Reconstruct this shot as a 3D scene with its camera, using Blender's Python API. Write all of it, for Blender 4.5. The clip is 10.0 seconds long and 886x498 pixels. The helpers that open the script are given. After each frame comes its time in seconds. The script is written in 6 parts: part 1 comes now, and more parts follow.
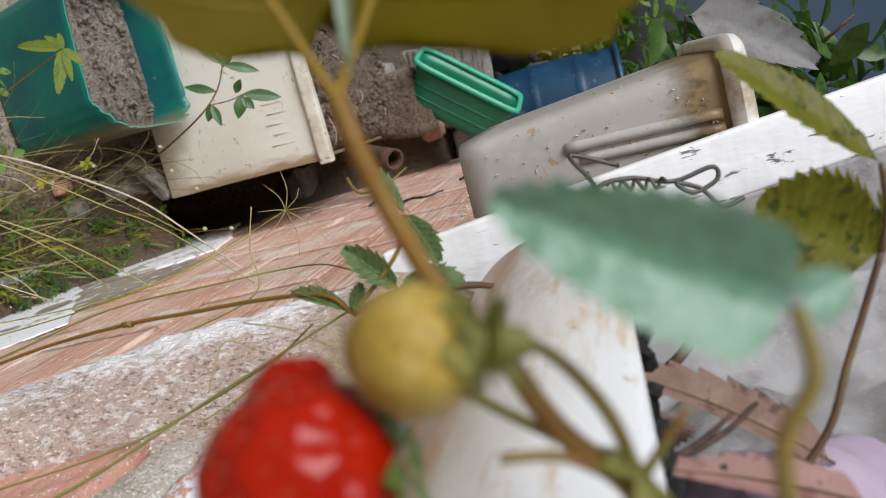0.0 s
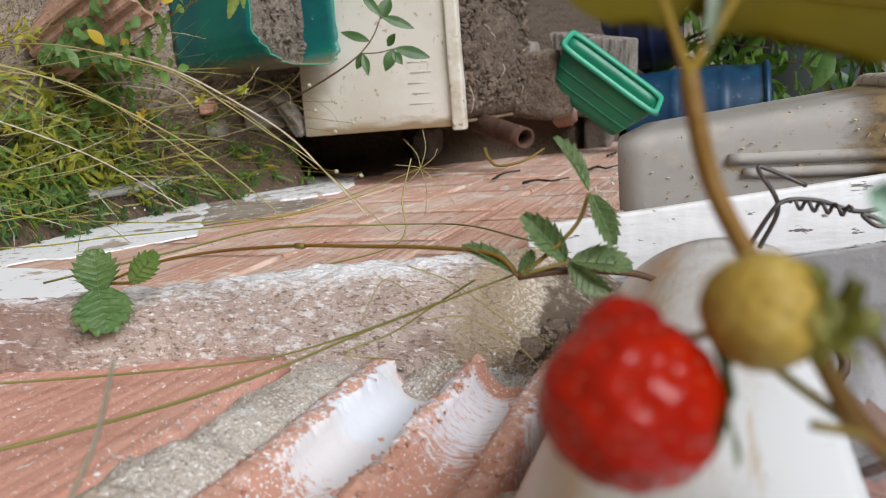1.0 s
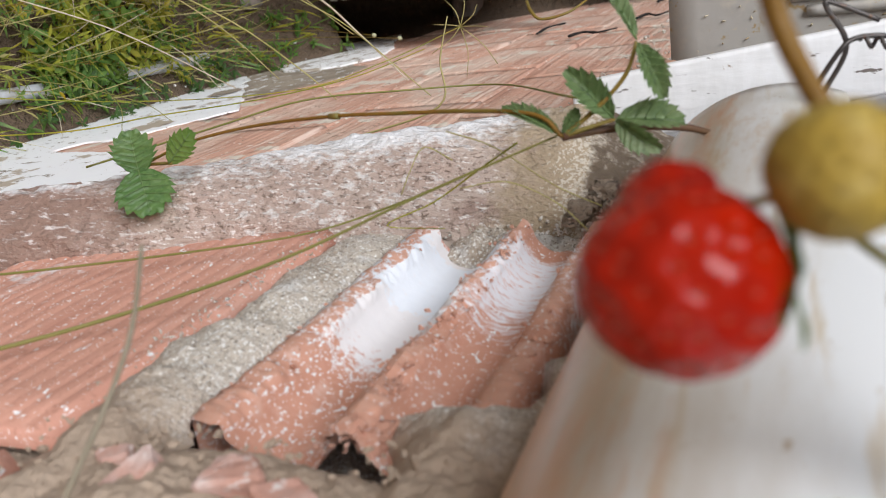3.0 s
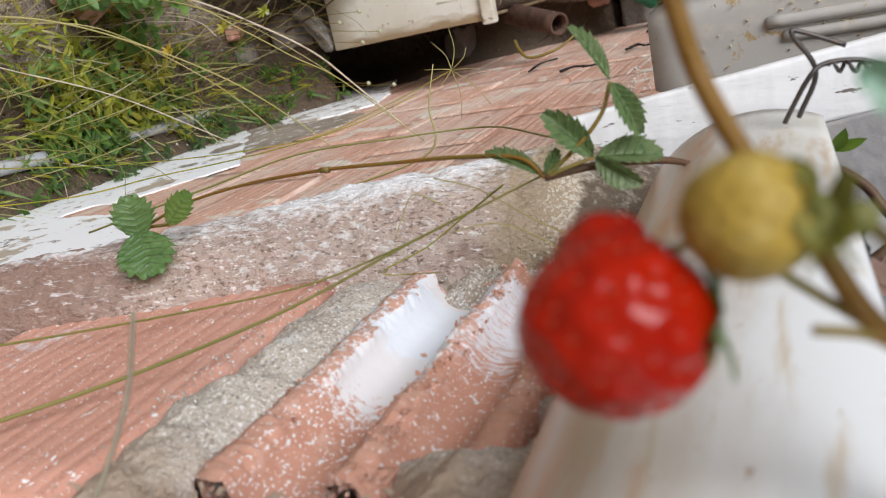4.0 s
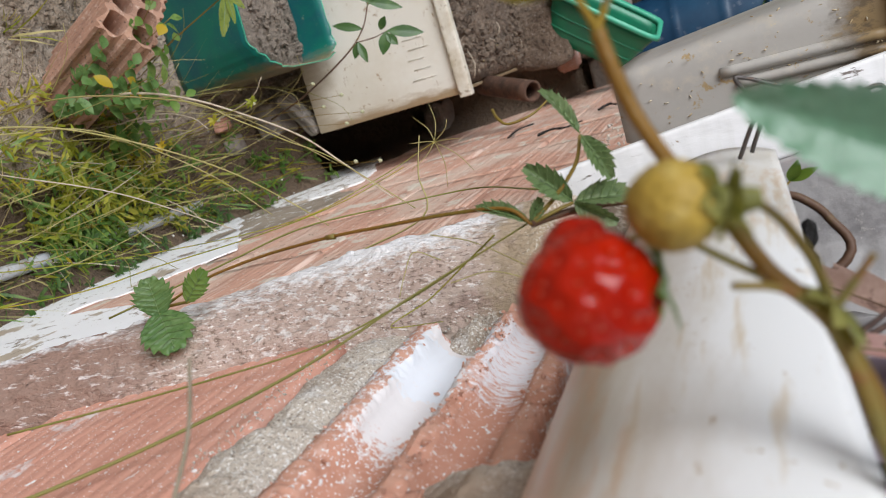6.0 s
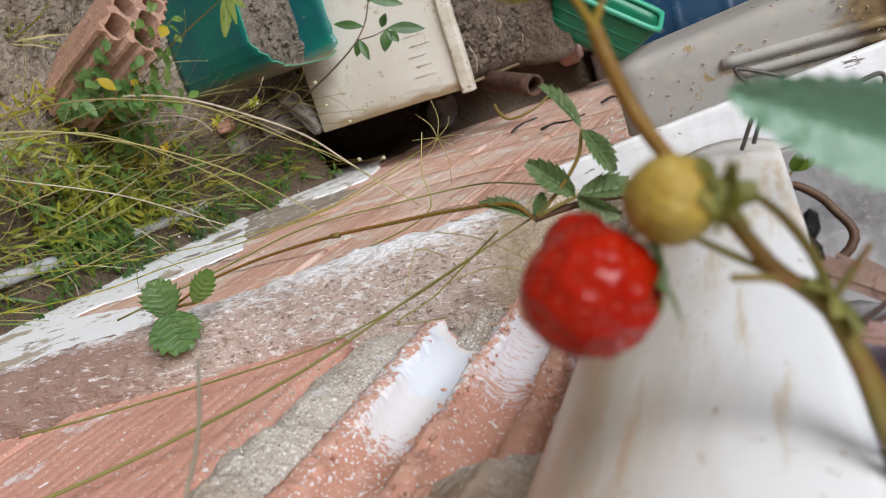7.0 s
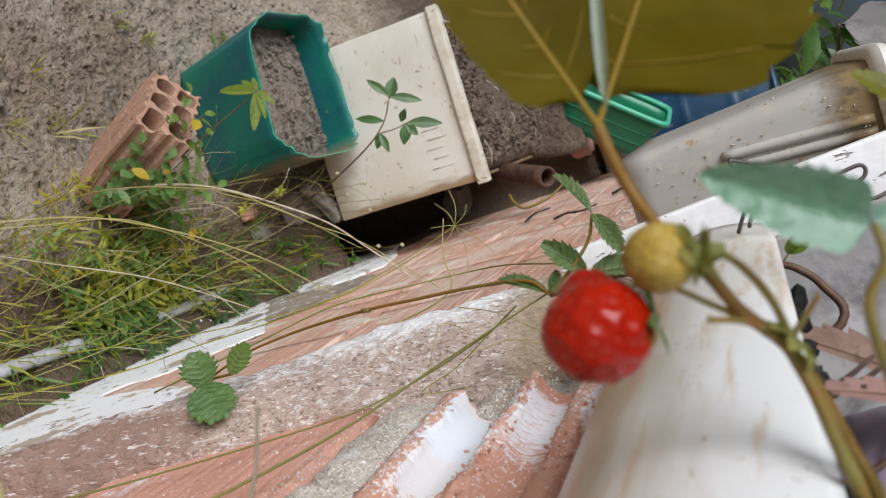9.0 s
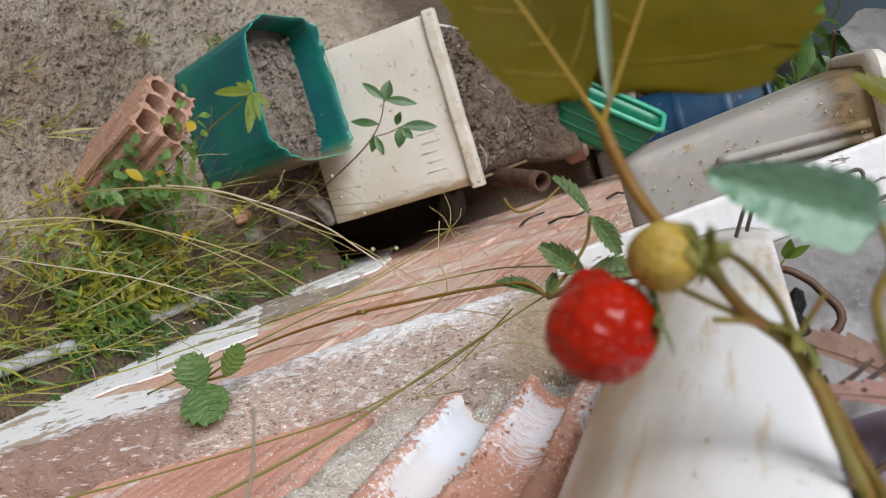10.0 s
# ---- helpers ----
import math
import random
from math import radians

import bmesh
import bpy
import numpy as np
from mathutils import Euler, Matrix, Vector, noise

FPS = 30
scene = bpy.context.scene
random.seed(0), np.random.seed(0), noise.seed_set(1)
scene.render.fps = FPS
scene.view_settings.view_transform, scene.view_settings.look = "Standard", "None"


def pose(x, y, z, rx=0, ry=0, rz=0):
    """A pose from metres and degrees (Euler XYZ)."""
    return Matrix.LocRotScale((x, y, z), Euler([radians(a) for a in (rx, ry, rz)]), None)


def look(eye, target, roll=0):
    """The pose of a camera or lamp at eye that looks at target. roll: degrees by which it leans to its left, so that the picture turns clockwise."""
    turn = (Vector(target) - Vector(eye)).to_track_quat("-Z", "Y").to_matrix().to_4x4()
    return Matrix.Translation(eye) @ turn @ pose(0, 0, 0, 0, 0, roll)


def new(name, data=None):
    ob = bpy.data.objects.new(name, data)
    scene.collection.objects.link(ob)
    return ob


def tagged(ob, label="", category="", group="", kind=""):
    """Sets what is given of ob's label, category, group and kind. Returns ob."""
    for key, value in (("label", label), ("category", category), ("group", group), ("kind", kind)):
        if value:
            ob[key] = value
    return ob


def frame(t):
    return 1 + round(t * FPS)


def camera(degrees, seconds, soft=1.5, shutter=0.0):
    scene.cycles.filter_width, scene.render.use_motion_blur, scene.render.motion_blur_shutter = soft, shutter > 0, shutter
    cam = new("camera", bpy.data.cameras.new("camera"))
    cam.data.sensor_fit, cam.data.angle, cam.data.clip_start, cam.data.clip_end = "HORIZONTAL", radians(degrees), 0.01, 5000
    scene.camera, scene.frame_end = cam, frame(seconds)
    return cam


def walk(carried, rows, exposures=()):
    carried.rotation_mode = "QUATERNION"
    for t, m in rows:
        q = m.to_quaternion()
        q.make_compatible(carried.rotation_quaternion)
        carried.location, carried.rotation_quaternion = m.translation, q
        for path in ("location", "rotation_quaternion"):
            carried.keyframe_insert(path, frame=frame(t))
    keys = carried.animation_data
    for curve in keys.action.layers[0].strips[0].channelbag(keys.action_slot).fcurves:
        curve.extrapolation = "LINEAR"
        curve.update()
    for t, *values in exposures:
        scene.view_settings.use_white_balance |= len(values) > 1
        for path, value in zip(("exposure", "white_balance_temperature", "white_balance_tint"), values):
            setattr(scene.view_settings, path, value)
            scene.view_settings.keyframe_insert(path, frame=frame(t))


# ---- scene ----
# ---------------------------------------------------------------- camera
cam = camera(57.1, 10.0, 0.55)
cam.data.dof.use_dof = True
cam.data.dof.focus_distance, cam.data.dof.aperture_fstop = 0.67, 15.5
PATH = [
    (0, (0.0890, -0.0066, 1.1205), (1.0479, -0.1749, 0.8922), 77.47),
    (0.2, (0.0794, -0.0021, 1.1120), (1.0480, -0.1565, 0.9175), 78.87),
    (0.5, (0.0746, -0.0045, 1.0870), (1.0224, -0.1838, 0.8236), 86.52),
    (1, (0.0673, -0.0031, 1.0910), (0.9905, -0.1786, 0.7490), 88.97),
    (1.5, (0.0680, -0.0036, 1.0922), (0.9860, -0.1659, 0.7302), 89.01),
    (2, (0.0640, -0.0028, 1.0920), (0.9702, -0.1377, 0.6913), 89.15),
    (2.2, (0.0680, -0.0030, 1.0879), (0.9580, -0.2106, 0.6820), 92.11),
    (2.5, (0.0810, -0.0058, 1.0875), (0.9474, -0.3089, 0.6909), 92.54),
    (4, (0.0787, -0.0019, 1.0999), (0.9461, -0.2846, 0.6904), 85.29),
    (4.5, (0.0354, -0.0005, 1.1028), (0.9228, -0.2128, 0.6935), 83.44),
    (5, (0.0384, -0.0023, 1.1019), (0.9274, -0.1940, 0.6862), 82.75),
    (5.5, (0.0417, -0.0020, 1.1067), (0.9438, -0.1965, 0.7215), 80.06),
    (7, (0.0395, -0.0009, 1.1116), (0.9344, -0.2055, 0.7151), 77.24),
    (7.5, (0.0381, -0.0016, 1.1109), (0.9355, -0.1991, 0.7164), 77.06),
    (7.8, (0.0103, 0.0072, 1.1149), (0.9077, -0.1745, 0.7129), 77.35),
    (8, (-0.0045, 0.0020, 1.1111), (0.8991, -0.1417, 0.7078), 76.41),
    (8.2, (-0.0027, 0.0012, 1.1155), (0.9076, -0.1315, 0.7234), 76.03),
    (8.5, (0.0003, -0.0001, 1.1183), (0.9133, -0.1043, 0.7238), 75.46),
    (9, (0.0001, -0.0002, 1.1201), (0.9175, -0.0961, 0.7339), 74.93),
    (9.5, (0.0008, -0.0008, 1.1191), (0.9239, -0.0971, 0.7468), 74.86),
    (10, (0.0007, -0.0011, 1.1171), (0.9220, -0.0943, 0.7397), 75.25),
]
walk(cam, [(t, look(eye, target, roll)) for t, eye, target, roll in PATH])

# ---------------------------------------------------------------- world and sun
world = bpy.data.worlds.new("sky")
scene.world = world
world.use_nodes = True
wn = world.node_tree.nodes
sky = wn.new("ShaderNodeTexSky")
sky.sky_type = "NISHITA"
sky.sun_disc = False
sky.sun_elevation = radians(41)
sky.sun_rotation = radians(317.4)
sky.air_density, sky.dust_density, sky.ozone_density = 1.0, 6.0, 2.0
world.node_tree.links.new(sky.outputs[0], wn["Background"].inputs[0])
wn["Background"].inputs[1].default_value = 0.047
sun = new("sun", bpy.data.lights.new("sun", "SUN"))
sun.data.energy, sun.data.angle, sun.data.color = 4.5, radians(42), (0.925, 0.97, 1.05)
sun.matrix_world = look((0, 0, 4.4), (3.4, -3.7, 0.0))
scene.view_settings.exposure = -0.4


# ---------------------------------------------------------------- materials
def mat(name, base, rough=0.6, metal=0.0, var=(), bump=(), trans=0.0, coat=0.0, obj_rand=0.0, spec=0.5):
    """base: colour. var: (scale, colour, low, high, detail) layers of noise mixed over it. bump: (scale, strength, distance)."""
    m = bpy.data.materials.new(name)
    m.use_nodes = True
    n, l = m.node_tree.nodes, m.node_tree.links
    p = n["Principled BSDF"]
    p.inputs["Roughness"].default_value = rough
    p.inputs["Metallic"].default_value = metal
    p.inputs["Specular IOR Level"].default_value = spec
    p.inputs["Coat Weight"].default_value = coat
    where = n.new("ShaderNodeVectorMath")
    l.new(n.new("ShaderNodeTexCoord").outputs["Object"], where.inputs[0])
    l.new(n.new("ShaderNodeObjectInfo").outputs["Location"], where.inputs[1])
    co = where.outputs[0]
    rgb = n.new("ShaderNodeRGB")
    rgb.outputs[0].default_value = (*base, 1)
    col = rgb.outputs[0]
    for k, (scale, colour, low, high, detail) in enumerate(var):
        mp = n.new("ShaderNodeMapping")
        mp.inputs["Location"].default_value = (k * 3.1, k * 1.7, k * 2.3)
        mp.inputs["Scale"].default_value = scale if isinstance(scale, tuple) else (scale,) * 3
        l.new(co, mp.inputs[0])
        t = n.new("ShaderNodeTexNoise")
        t.inputs["Scale"].default_value = 1.0
        t.inputs["Detail"].default_value = detail
        t.inputs["Roughness"].default_value = 0.65
        l.new(mp.outputs[0], t.inputs["Vector"])
        r = n.new("ShaderNodeMapRange")
        r.inputs["From Min"].default_value, r.inputs["From Max"].default_value = low, high
        l.new(t.outputs["Fac"], r.inputs["Value"])
        x = n.new("ShaderNodeMix")
        x.data_type = "RGBA"
        l.new(r.outputs[0], x.inputs[0])
        l.new(col, x.inputs[6])
        x.inputs[7].default_value = (*colour, 1)
        col = x.outputs[2]
    if obj_rand:
        oi = n.new("ShaderNodeObjectInfo")
        hs = n.new("ShaderNodeHueSaturation")
        r = n.new("ShaderNodeMapRange")
        r.inputs["To Min"].default_value, r.inputs["To Max"].default_value = 1 - obj_rand, 1 + obj_rand
        l.new(oi.outputs["Random"], r.inputs["Value"])
        l.new(r.outputs[0], hs.inputs["Value"])
        l.new(col, hs.inputs["Color"])
        col = hs.outputs[0]
    l.new(col, p.inputs["Base Color"])
    last = None
    for scale, strength, dist in bump:
        mp = n.new("ShaderNodeMapping")
        mp.inputs["Scale"].default_value = scale if isinstance(scale, tuple) else (scale,) * 3
        l.new(co, mp.inputs[0])
        t = n.new("ShaderNodeTexNoise")
        t.inputs["Scale"].default_value = 1.0
        t.inputs["Detail"].default_value = 5
        l.new(mp.outputs[0], t.inputs["Vector"])
        b = n.new("ShaderNodeBump")
        b.inputs["Strength"].default_value, b.inputs["Distance"].default_value = strength, dist
        l.new(t.outputs["Fac"], b.inputs["Height"])
        if last:
            l.new(last, b.inputs["Normal"])
        last = b.outputs[0]
    if last:
        l.new(last, p.inputs["Normal"])
    if trans:
        tr = n.new("ShaderNodeBsdfTranslucent")
        hs = n.new("ShaderNodeHueSaturation")
        hs.inputs["Saturation"].default_value, hs.inputs["Value"].default_value = 1.15, 1.6
        l.new(col, hs.inputs["Color"])
        l.new(hs.outputs[0], tr.inputs[0])
        mx = n.new("ShaderNodeMixShader")
        mx.inputs[0].default_value = trans
        l.new(p.outputs[0], mx.inputs[1])
        l.new(tr.outputs[0], mx.inputs[2])
        l.new(mx.outputs[0], n["Material Output"].inputs[0])
    return m


CLAY = mat("fired_clay", (0.66, 0.34, 0.25), 0.85,
           var=[((5, 5, 60), (0.6, 0.29, 0.21), 0.48, 0.7, 6), ((7, 7, 40), (0.68, 0.41, 0.325), 0.54, 0.68, 6), (20, (0.74, 0.63, 0.6), 0.63, 0.67, 10), (260, (0.5, 0.235, 0.165), 0.58, 0.7, 4), ((560, 560, 700), (0.9, 0.86, 0.84), 0.68, 0.7, 1), ((190, 190, 240), (0.9, 0.86, 0.84), 0.725, 0.735, 1)],
           bump=[((14, 14, 150), 0.3, 0.001), (160, 0.3, 0.0012), (620, 0.5, 0.0006)])
CLAY_FAR = mat("weathered_clay", (0.62, 0.355, 0.258), 0.9,
               var=[((4, 4, 9), (0.66, 0.48, 0.38), 0.46, 0.6, 10), ((2, 2, 90), (0.47, 0.25, 0.175), 0.5, 0.68, 7), ((5, 5, 130), (0.76, 0.57, 0.47), 0.56, 0.66, 5), (11, (0.68, 0.6, 0.5), 0.575, 0.61, 12), (90, (0.74, 0.6, 0.5), 0.58, 0.64, 8), ((14, 14, 100), (0.17, 0.1, 0.07), 0.665, 0.685, 7), (65, (0.24, 0.16, 0.11), 0.63, 0.66, 9)],
               bump=[((3, 3, 160), 0.6, 0.004), (60, 0.6, 0.005), (300, 0.7, 0.002)])
CLAY_OLD = mat("dusty_clay", (0.47, 0.275, 0.19), 0.92, var=[(22, (0.35, 0.2, 0.14), 0.46, 0.64, 8), (90, (0.57, 0.41, 0.32), 0.56, 0.66, 6), (200, (0.15, 0.1, 0.075), 0.6, 0.66, 4)], bump=[(120, 0.6, 0.003)])
LIME = mat("white_limewash", (0.95, 0.955, 0.965), 0.6, var=[(9, (0.89, 0.9, 0.91), 0.54, 0.66, 7), (8, (0.5, 0.42, 0.33), 0.555, 0.575, 12), ((60, 8, 9), (0.35, 0.31, 0.27), 0.66, 0.67, 3), (40, (0.25, 0.2, 0.15), 0.61, 0.63, 10), (150, (0.3, 0.26, 0.21), 0.69, 0.7, 3)],
           bump=[(26, 0.35, 0.004), (200, 0.3, 0.0012)])
MORTAR = mat("cement_mortar", (0.6, 0.53, 0.445), 0.95, var=[(16, (0.45, 0.36, 0.275), 0.48, 0.64, 8), (26, (0.72, 0.705, 0.68), 0.53, 0.66, 8), (620, (0.86, 0.84, 0.8), 0.55, 0.6, 2), (540, (0.3, 0.25, 0.2), 0.59, 0.64, 2)],
             bump=[(60, 0.35, 0.004), (420, 0.9, 0.0018), (1100, 0.8, 0.0008)])
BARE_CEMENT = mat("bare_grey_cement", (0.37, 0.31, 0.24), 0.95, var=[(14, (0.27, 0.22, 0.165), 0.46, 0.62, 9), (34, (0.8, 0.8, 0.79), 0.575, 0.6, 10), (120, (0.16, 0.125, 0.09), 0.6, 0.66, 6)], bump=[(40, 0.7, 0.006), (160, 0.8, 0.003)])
FLAKY = mat("flaking_limewash", (0.9, 0.9, 0.89), 0.7, var=[(26, (0.4, 0.34, 0.27), 0.56, 0.59, 12), (70, (0.3, 0.26, 0.2), 0.6, 0.63, 8)], bump=[(40, 0.7, 0.006)])
PLASTER = mat("smeared_plaster", (0.49, 0.37, 0.31), 0.92,
              var=[((14, 14, 7), (0.56, 0.45, 0.38), 0.46, 0.6, 7), ((26, 26, 9), (0.37, 0.26, 0.215), 0.54, 0.66, 9), ((420, 420, 150), (0.8, 0.75, 0.71), 0.575, 0.63, 4), ((380, 380, 200), (0.25, 0.18, 0.14), 0.56, 0.62, 4)],
              bump=[((60, 60, 20), 0.4, 0.004), ((360, 360, 200), 1.0, 0.003), (900, 0.8, 0.001)])
WHITE_PAINT = mat("worn_white_paint", (0.92, 0.92, 0.92), 0.5, var=[((10, 10, 40), (0.82, 0.82, 0.81), 0.45, 0.65, 6), ((100, 100, 24), (0.2, 0.17, 0.15), 0.61, 0.64, 8), (22, (0.42, 0.33, 0.25), 0.67, 0.69, 10)],
                  bump=[((60, 60, 18), 0.6, 0.003)])
PVC = mat("stained_shaded_white_pvc", (0.87, 0.87, 0.86), 0.3, var=[((3, 10, 10), (0.74, 0.69, 0.58), 0.5, 0.68, 6), ((22, 22, 22), (0.5, 0.3, 0.16), 0.66, 0.7, 9), ((9, 90, 90), (0.66, 0.55, 0.4), 0.57, 0.68, 7), (230, (0.45, 0.33, 0.2), 0.66, 0.69, 4)], bump=[(30, 0.15, 0.002)])
PVC_GREY = mat("grey_drain_pipe", (0.6, 0.615, 0.67), 0.45, var=[(14, (0.47, 0.45, 0.44), 0.5, 0.7, 5), (60, (0.3, 0.24, 0.18), 0.6, 0.66, 7)])
MUD = mat("bare_yard_soil", (0.275, 0.21, 0.15), 0.95, var=[(1.7, (0.43, 0.37, 0.295), 0.42, 0.62, 5), (9, (0.21, 0.155, 0.104), 0.5, 0.7, 9), (38, (0.35, 0.295, 0.235), 0.52, 0.68, 8), (70, (0.12, 0.09, 0.062), 0.58, 0.68, 7), (200, (0.46, 0.41, 0.35), 0.6, 0.68, 5)],
          bump=[(26, 0.6, 0.02), (80, 1.0, 0.014), (240, 0.9, 0.005)])
SOIL = mat("potting_soil", (0.185, 0.134, 0.096), 0.97, var=[(14, (0.29, 0.22, 0.16), 0.48, 0.64, 8), (120, (0.07, 0.052, 0.038), 0.54, 0.66, 6), (220, (0.36, 0.31, 0.26), 0.6, 0.66, 4)], bump=[(60, 0.9, 0.02), (260, 0.9, 0.008)])
PALE_MUD = mat("dried_pale_mud", (0.56, 0.48, 0.34), 0.9, var=[(200, (0.4, 0.3, 0.17), 0.45, 0.6, 4)])
STALK_DEAD = mat("dead_blackish_stalk", (0.06, 0.035, 0.028), 0.8, var=[(90, (0.13, 0.075, 0.055), 0.5, 0.66, 4)])
DROOP_LEAF = mat("yellow_green_leaf", (0.19, 0.25, 0.035), 0.45, var=[(40, (0.26, 0.3, 0.06), 0.46, 0.64, 5), (90, (0.1, 0.15, 0.02), 0.56, 0.68, 4)], trans=0.35)
WEED_ROUND = mat("dull_round_leaf", (0.1, 0.2, 0.05), 0.55, var=[(30, (0.17, 0.28, 0.1), 0.42, 0.64, 5), (60, (0.055, 0.12, 0.025), 0.54, 0.66, 4)], trans=0.25)
SHRUB_LEAF = mat("dark_shrub_leaf", (0.05, 0.11, 0.025), 0.4, var=[(14, (0.1, 0.17, 0.035), 0.46, 0.62, 5), (60, (0.03, 0.065, 0.015), 0.54, 0.66, 4)], trans=0.25)
DRY_SOIL = mat("dry_grey_soil", (0.27, 0.225, 0.18), 0.97, var=[(14, (0.35, 0.295, 0.235), 0.48, 0.64, 8), (110, (0.13, 0.1, 0.078), 0.56, 0.66, 6), (240, (0.48, 0.42, 0.35), 0.6, 0.66, 4)], bump=[(60, 0.9, 0.02), (260, 0.9, 0.008)])
CRATE_RIM = mat("grimy_cream_plastic", (0.74, 0.7, 0.6), 0.55, var=[(12, (0.55, 0.48, 0.36), 0.46, 0.64, 8), (50, (0.3, 0.22, 0.14), 0.6, 0.66, 8)], bump=[(60, 0.3, 0.003)])
GREEN_TUB = mat("green_plastic", (0.006, 0.17, 0.12), 0.32, var=[(7, (0.008, 0.11, 0.12), 0.42, 0.62, 4), (60, (0.2, 0.27, 0.2), 0.66, 0.72, 8), (220, (0.25, 0.3, 0.24), 0.69, 0.72, 3)], bump=[(40, 0.1, 0.003)])
GREEN_POT = mat("bright_green_plastic", (0.015, 0.24, 0.12), 0.35, var=[(14, (0.02, 0.17, 0.1), 0.4, 0.7, 4)])
GREEN_RIM = mat("pale_green_plastic", (0.05, 0.42, 0.25), 0.4, var=[(30, (0.1, 0.42, 0.28), 0.45, 0.65, 5)])
BOX_PLASTIC = mat("dirty_cream_plastic", (0.76, 0.73, 0.645), 0.5, var=[(5, (0.68, 0.63, 0.52), 0.46, 0.66, 7), ((20, 20, 90), (0.42, 0.33, 0.22), 0.64, 0.69, 7), (45, (0.46, 0.36, 0.24), 0.64, 0.67, 8)], bump=[(40, 0.1, 0.003)])
GREY_PLASTIC = mat("dusty_shaded_grey_plastic", (0.47, 0.45, 0.415), 0.42, var=[(5, (0.37, 0.34, 0.3), 0.44, 0.64, 6), ((14, 40, 40), (0.56, 0.51, 0.43), 0.55, 0.7, 9), ((30, 60, 60), (0.42, 0.3, 0.15), 0.6, 0.64, 12), (110, (0.56, 0.5, 0.38), 0.66, 0.69, 6)], bump=[(40, 0.1, 0.002), (220, 0.15, 0.001)])
BLUE = mat("blue_plastic", (0.006, 0.038, 0.085), 0.4, var=[(10, (0.012, 0.062, 0.125), 0.4, 0.7, 4), (40, (0.1, 0.13, 0.18), 0.62, 0.7, 6)])
NAVY = mat("dark_blue_plastic", (0.012, 0.02, 0.06), 0.45, var=[(10, (0.03, 0.04, 0.09), 0.4, 0.7, 4)])
WIRE = mat("weathered_wire", (0.1, 0.09, 0.085), 0.5, 0.7, var=[(300, (0.2, 0.1, 0.05), 0.55, 0.7, 4)])
SHEET = mat("grey_tarp", (0.3, 0.29, 0.285), 0.55, var=[(14, (0.19, 0.18, 0.18), 0.54, 0.64, 8), (6, (0.36, 0.31, 0.29), 0.5, 0.6, 8), (120, (0.36, 0.34, 0.32), 0.6, 0.7, 4)], bump=[(30, 0.4, 0.008), (90, 0.3, 0.003)])
MAUVE = mat("mauve_plastic", (0.42, 0.32, 0.42), 0.6, var=[(14, (0.5, 0.4, 0.48), 0.4, 0.7, 4)])
BERRY = mat("ripe_berry_skin", (0.37, 0.012, 0.002), 0.2, var=[(70, (0.27, 0.006, 0.001), 0.4, 0.7, 4)], coat=0.2, bump=[(260, 0.25, 0.001)], spec=0.2)
UNRIPE = mat("unripe_berry_skin", (0.4, 0.27, 0.05), 0.5, var=[(60, (0.3, 0.2, 0.035), 0.42, 0.62, 4), (140, (0.46, 0.34, 0.1), 0.52, 0.66, 4)], bump=[(300, 0.4, 0.001)], spec=0.25)
SEED = mat("berry_seed", (0.42, 0.03, 0.006), 0.4)
STALK = mat("plant_stalk", (0.28, 0.19, 0.035), 0.55, var=[(60, (0.24, 0.2, 0.05), 0.42, 0.6, 4), (140, (0.3, 0.14, 0.04), 0.56, 0.66, 4)], trans=0.2, bump=[(700, 0.6, 0.001)])
STOLON = mat("ruddy_stalk", (0.27, 0.14, 0.02), 0.5, var=[(40, (0.2, 0.16, 0.025), 0.5, 0.64, 4)], trans=0.2, bump=[(700, 0.5, 0.001)])
STALK_RED = mat("reddish_stalk", (0.11, 0.055, 0.03), 0.6, var=[(60, (0.16, 0.11, 0.04), 0.5, 0.7, 4)])
LEAF = mat("strawberry_leaf", (0.1, 0.2, 0.055), 0.45, var=[(40, (0.16, 0.26, 0.085), 0.42, 0.66, 5), (240, (0.07, 0.15, 0.04), 0.5, 0.7, 3)], trans=0.3, bump=[(160, 0.5, 0.002)])
LEAF_GREY = mat("young_strawberry_leaf", (0.12, 0.19, 0.07), 0.5, var=[(60, (0.2, 0.26, 0.12), 0.42, 0.66, 6), (240, (0.08, 0.13, 0.045), 0.5, 0.7, 3)], trans=0.25, bump=[(160, 0.5, 0.002)])
SEPAL = mat("olive_sepal", (0.3, 0.29, 0.09), 0.6, var=[(120, (0.2, 0.2, 0.05), 0.45, 0.6, 4), (60, (0.4, 0.42, 0.19), 0.54, 0.66, 4)], trans=0.35)
WEED_PALE = mat("pale_weed_leaf", (0.13, 0.24, 0.05), 0.5, var=[(30, (0.22, 0.32, 0.085), 0.42, 0.64, 5), (60, (0.07, 0.14, 0.025), 0.56, 0.66, 4)], trans=0.3)
LEAF_BIG = mat("strawberry_leaf_thick", (0.12, 0.092, 0.002), 0.6, var=[(30, (0.15, 0.115, 0.003), 0.4, 0.7, 5), (14, (0.085, 0.085, 0.004), 0.5, 0.66, 4)], trans=0.45, bump=[(160, 0.3, 0.002)], spec=0.15)
LEAF_OLIVE = mat("olive_strawberry_leaf", (0.16, 0.16, 0.012), 0.5, var=[(50, (0.2, 0.2, 0.025), 0.44, 0.64, 5), ((40, 160, 160), (0.07, 0.085, 0.01), 0.54, 0.62, 3)], trans=0.45, bump=[(160, 0.5, 0.002)])
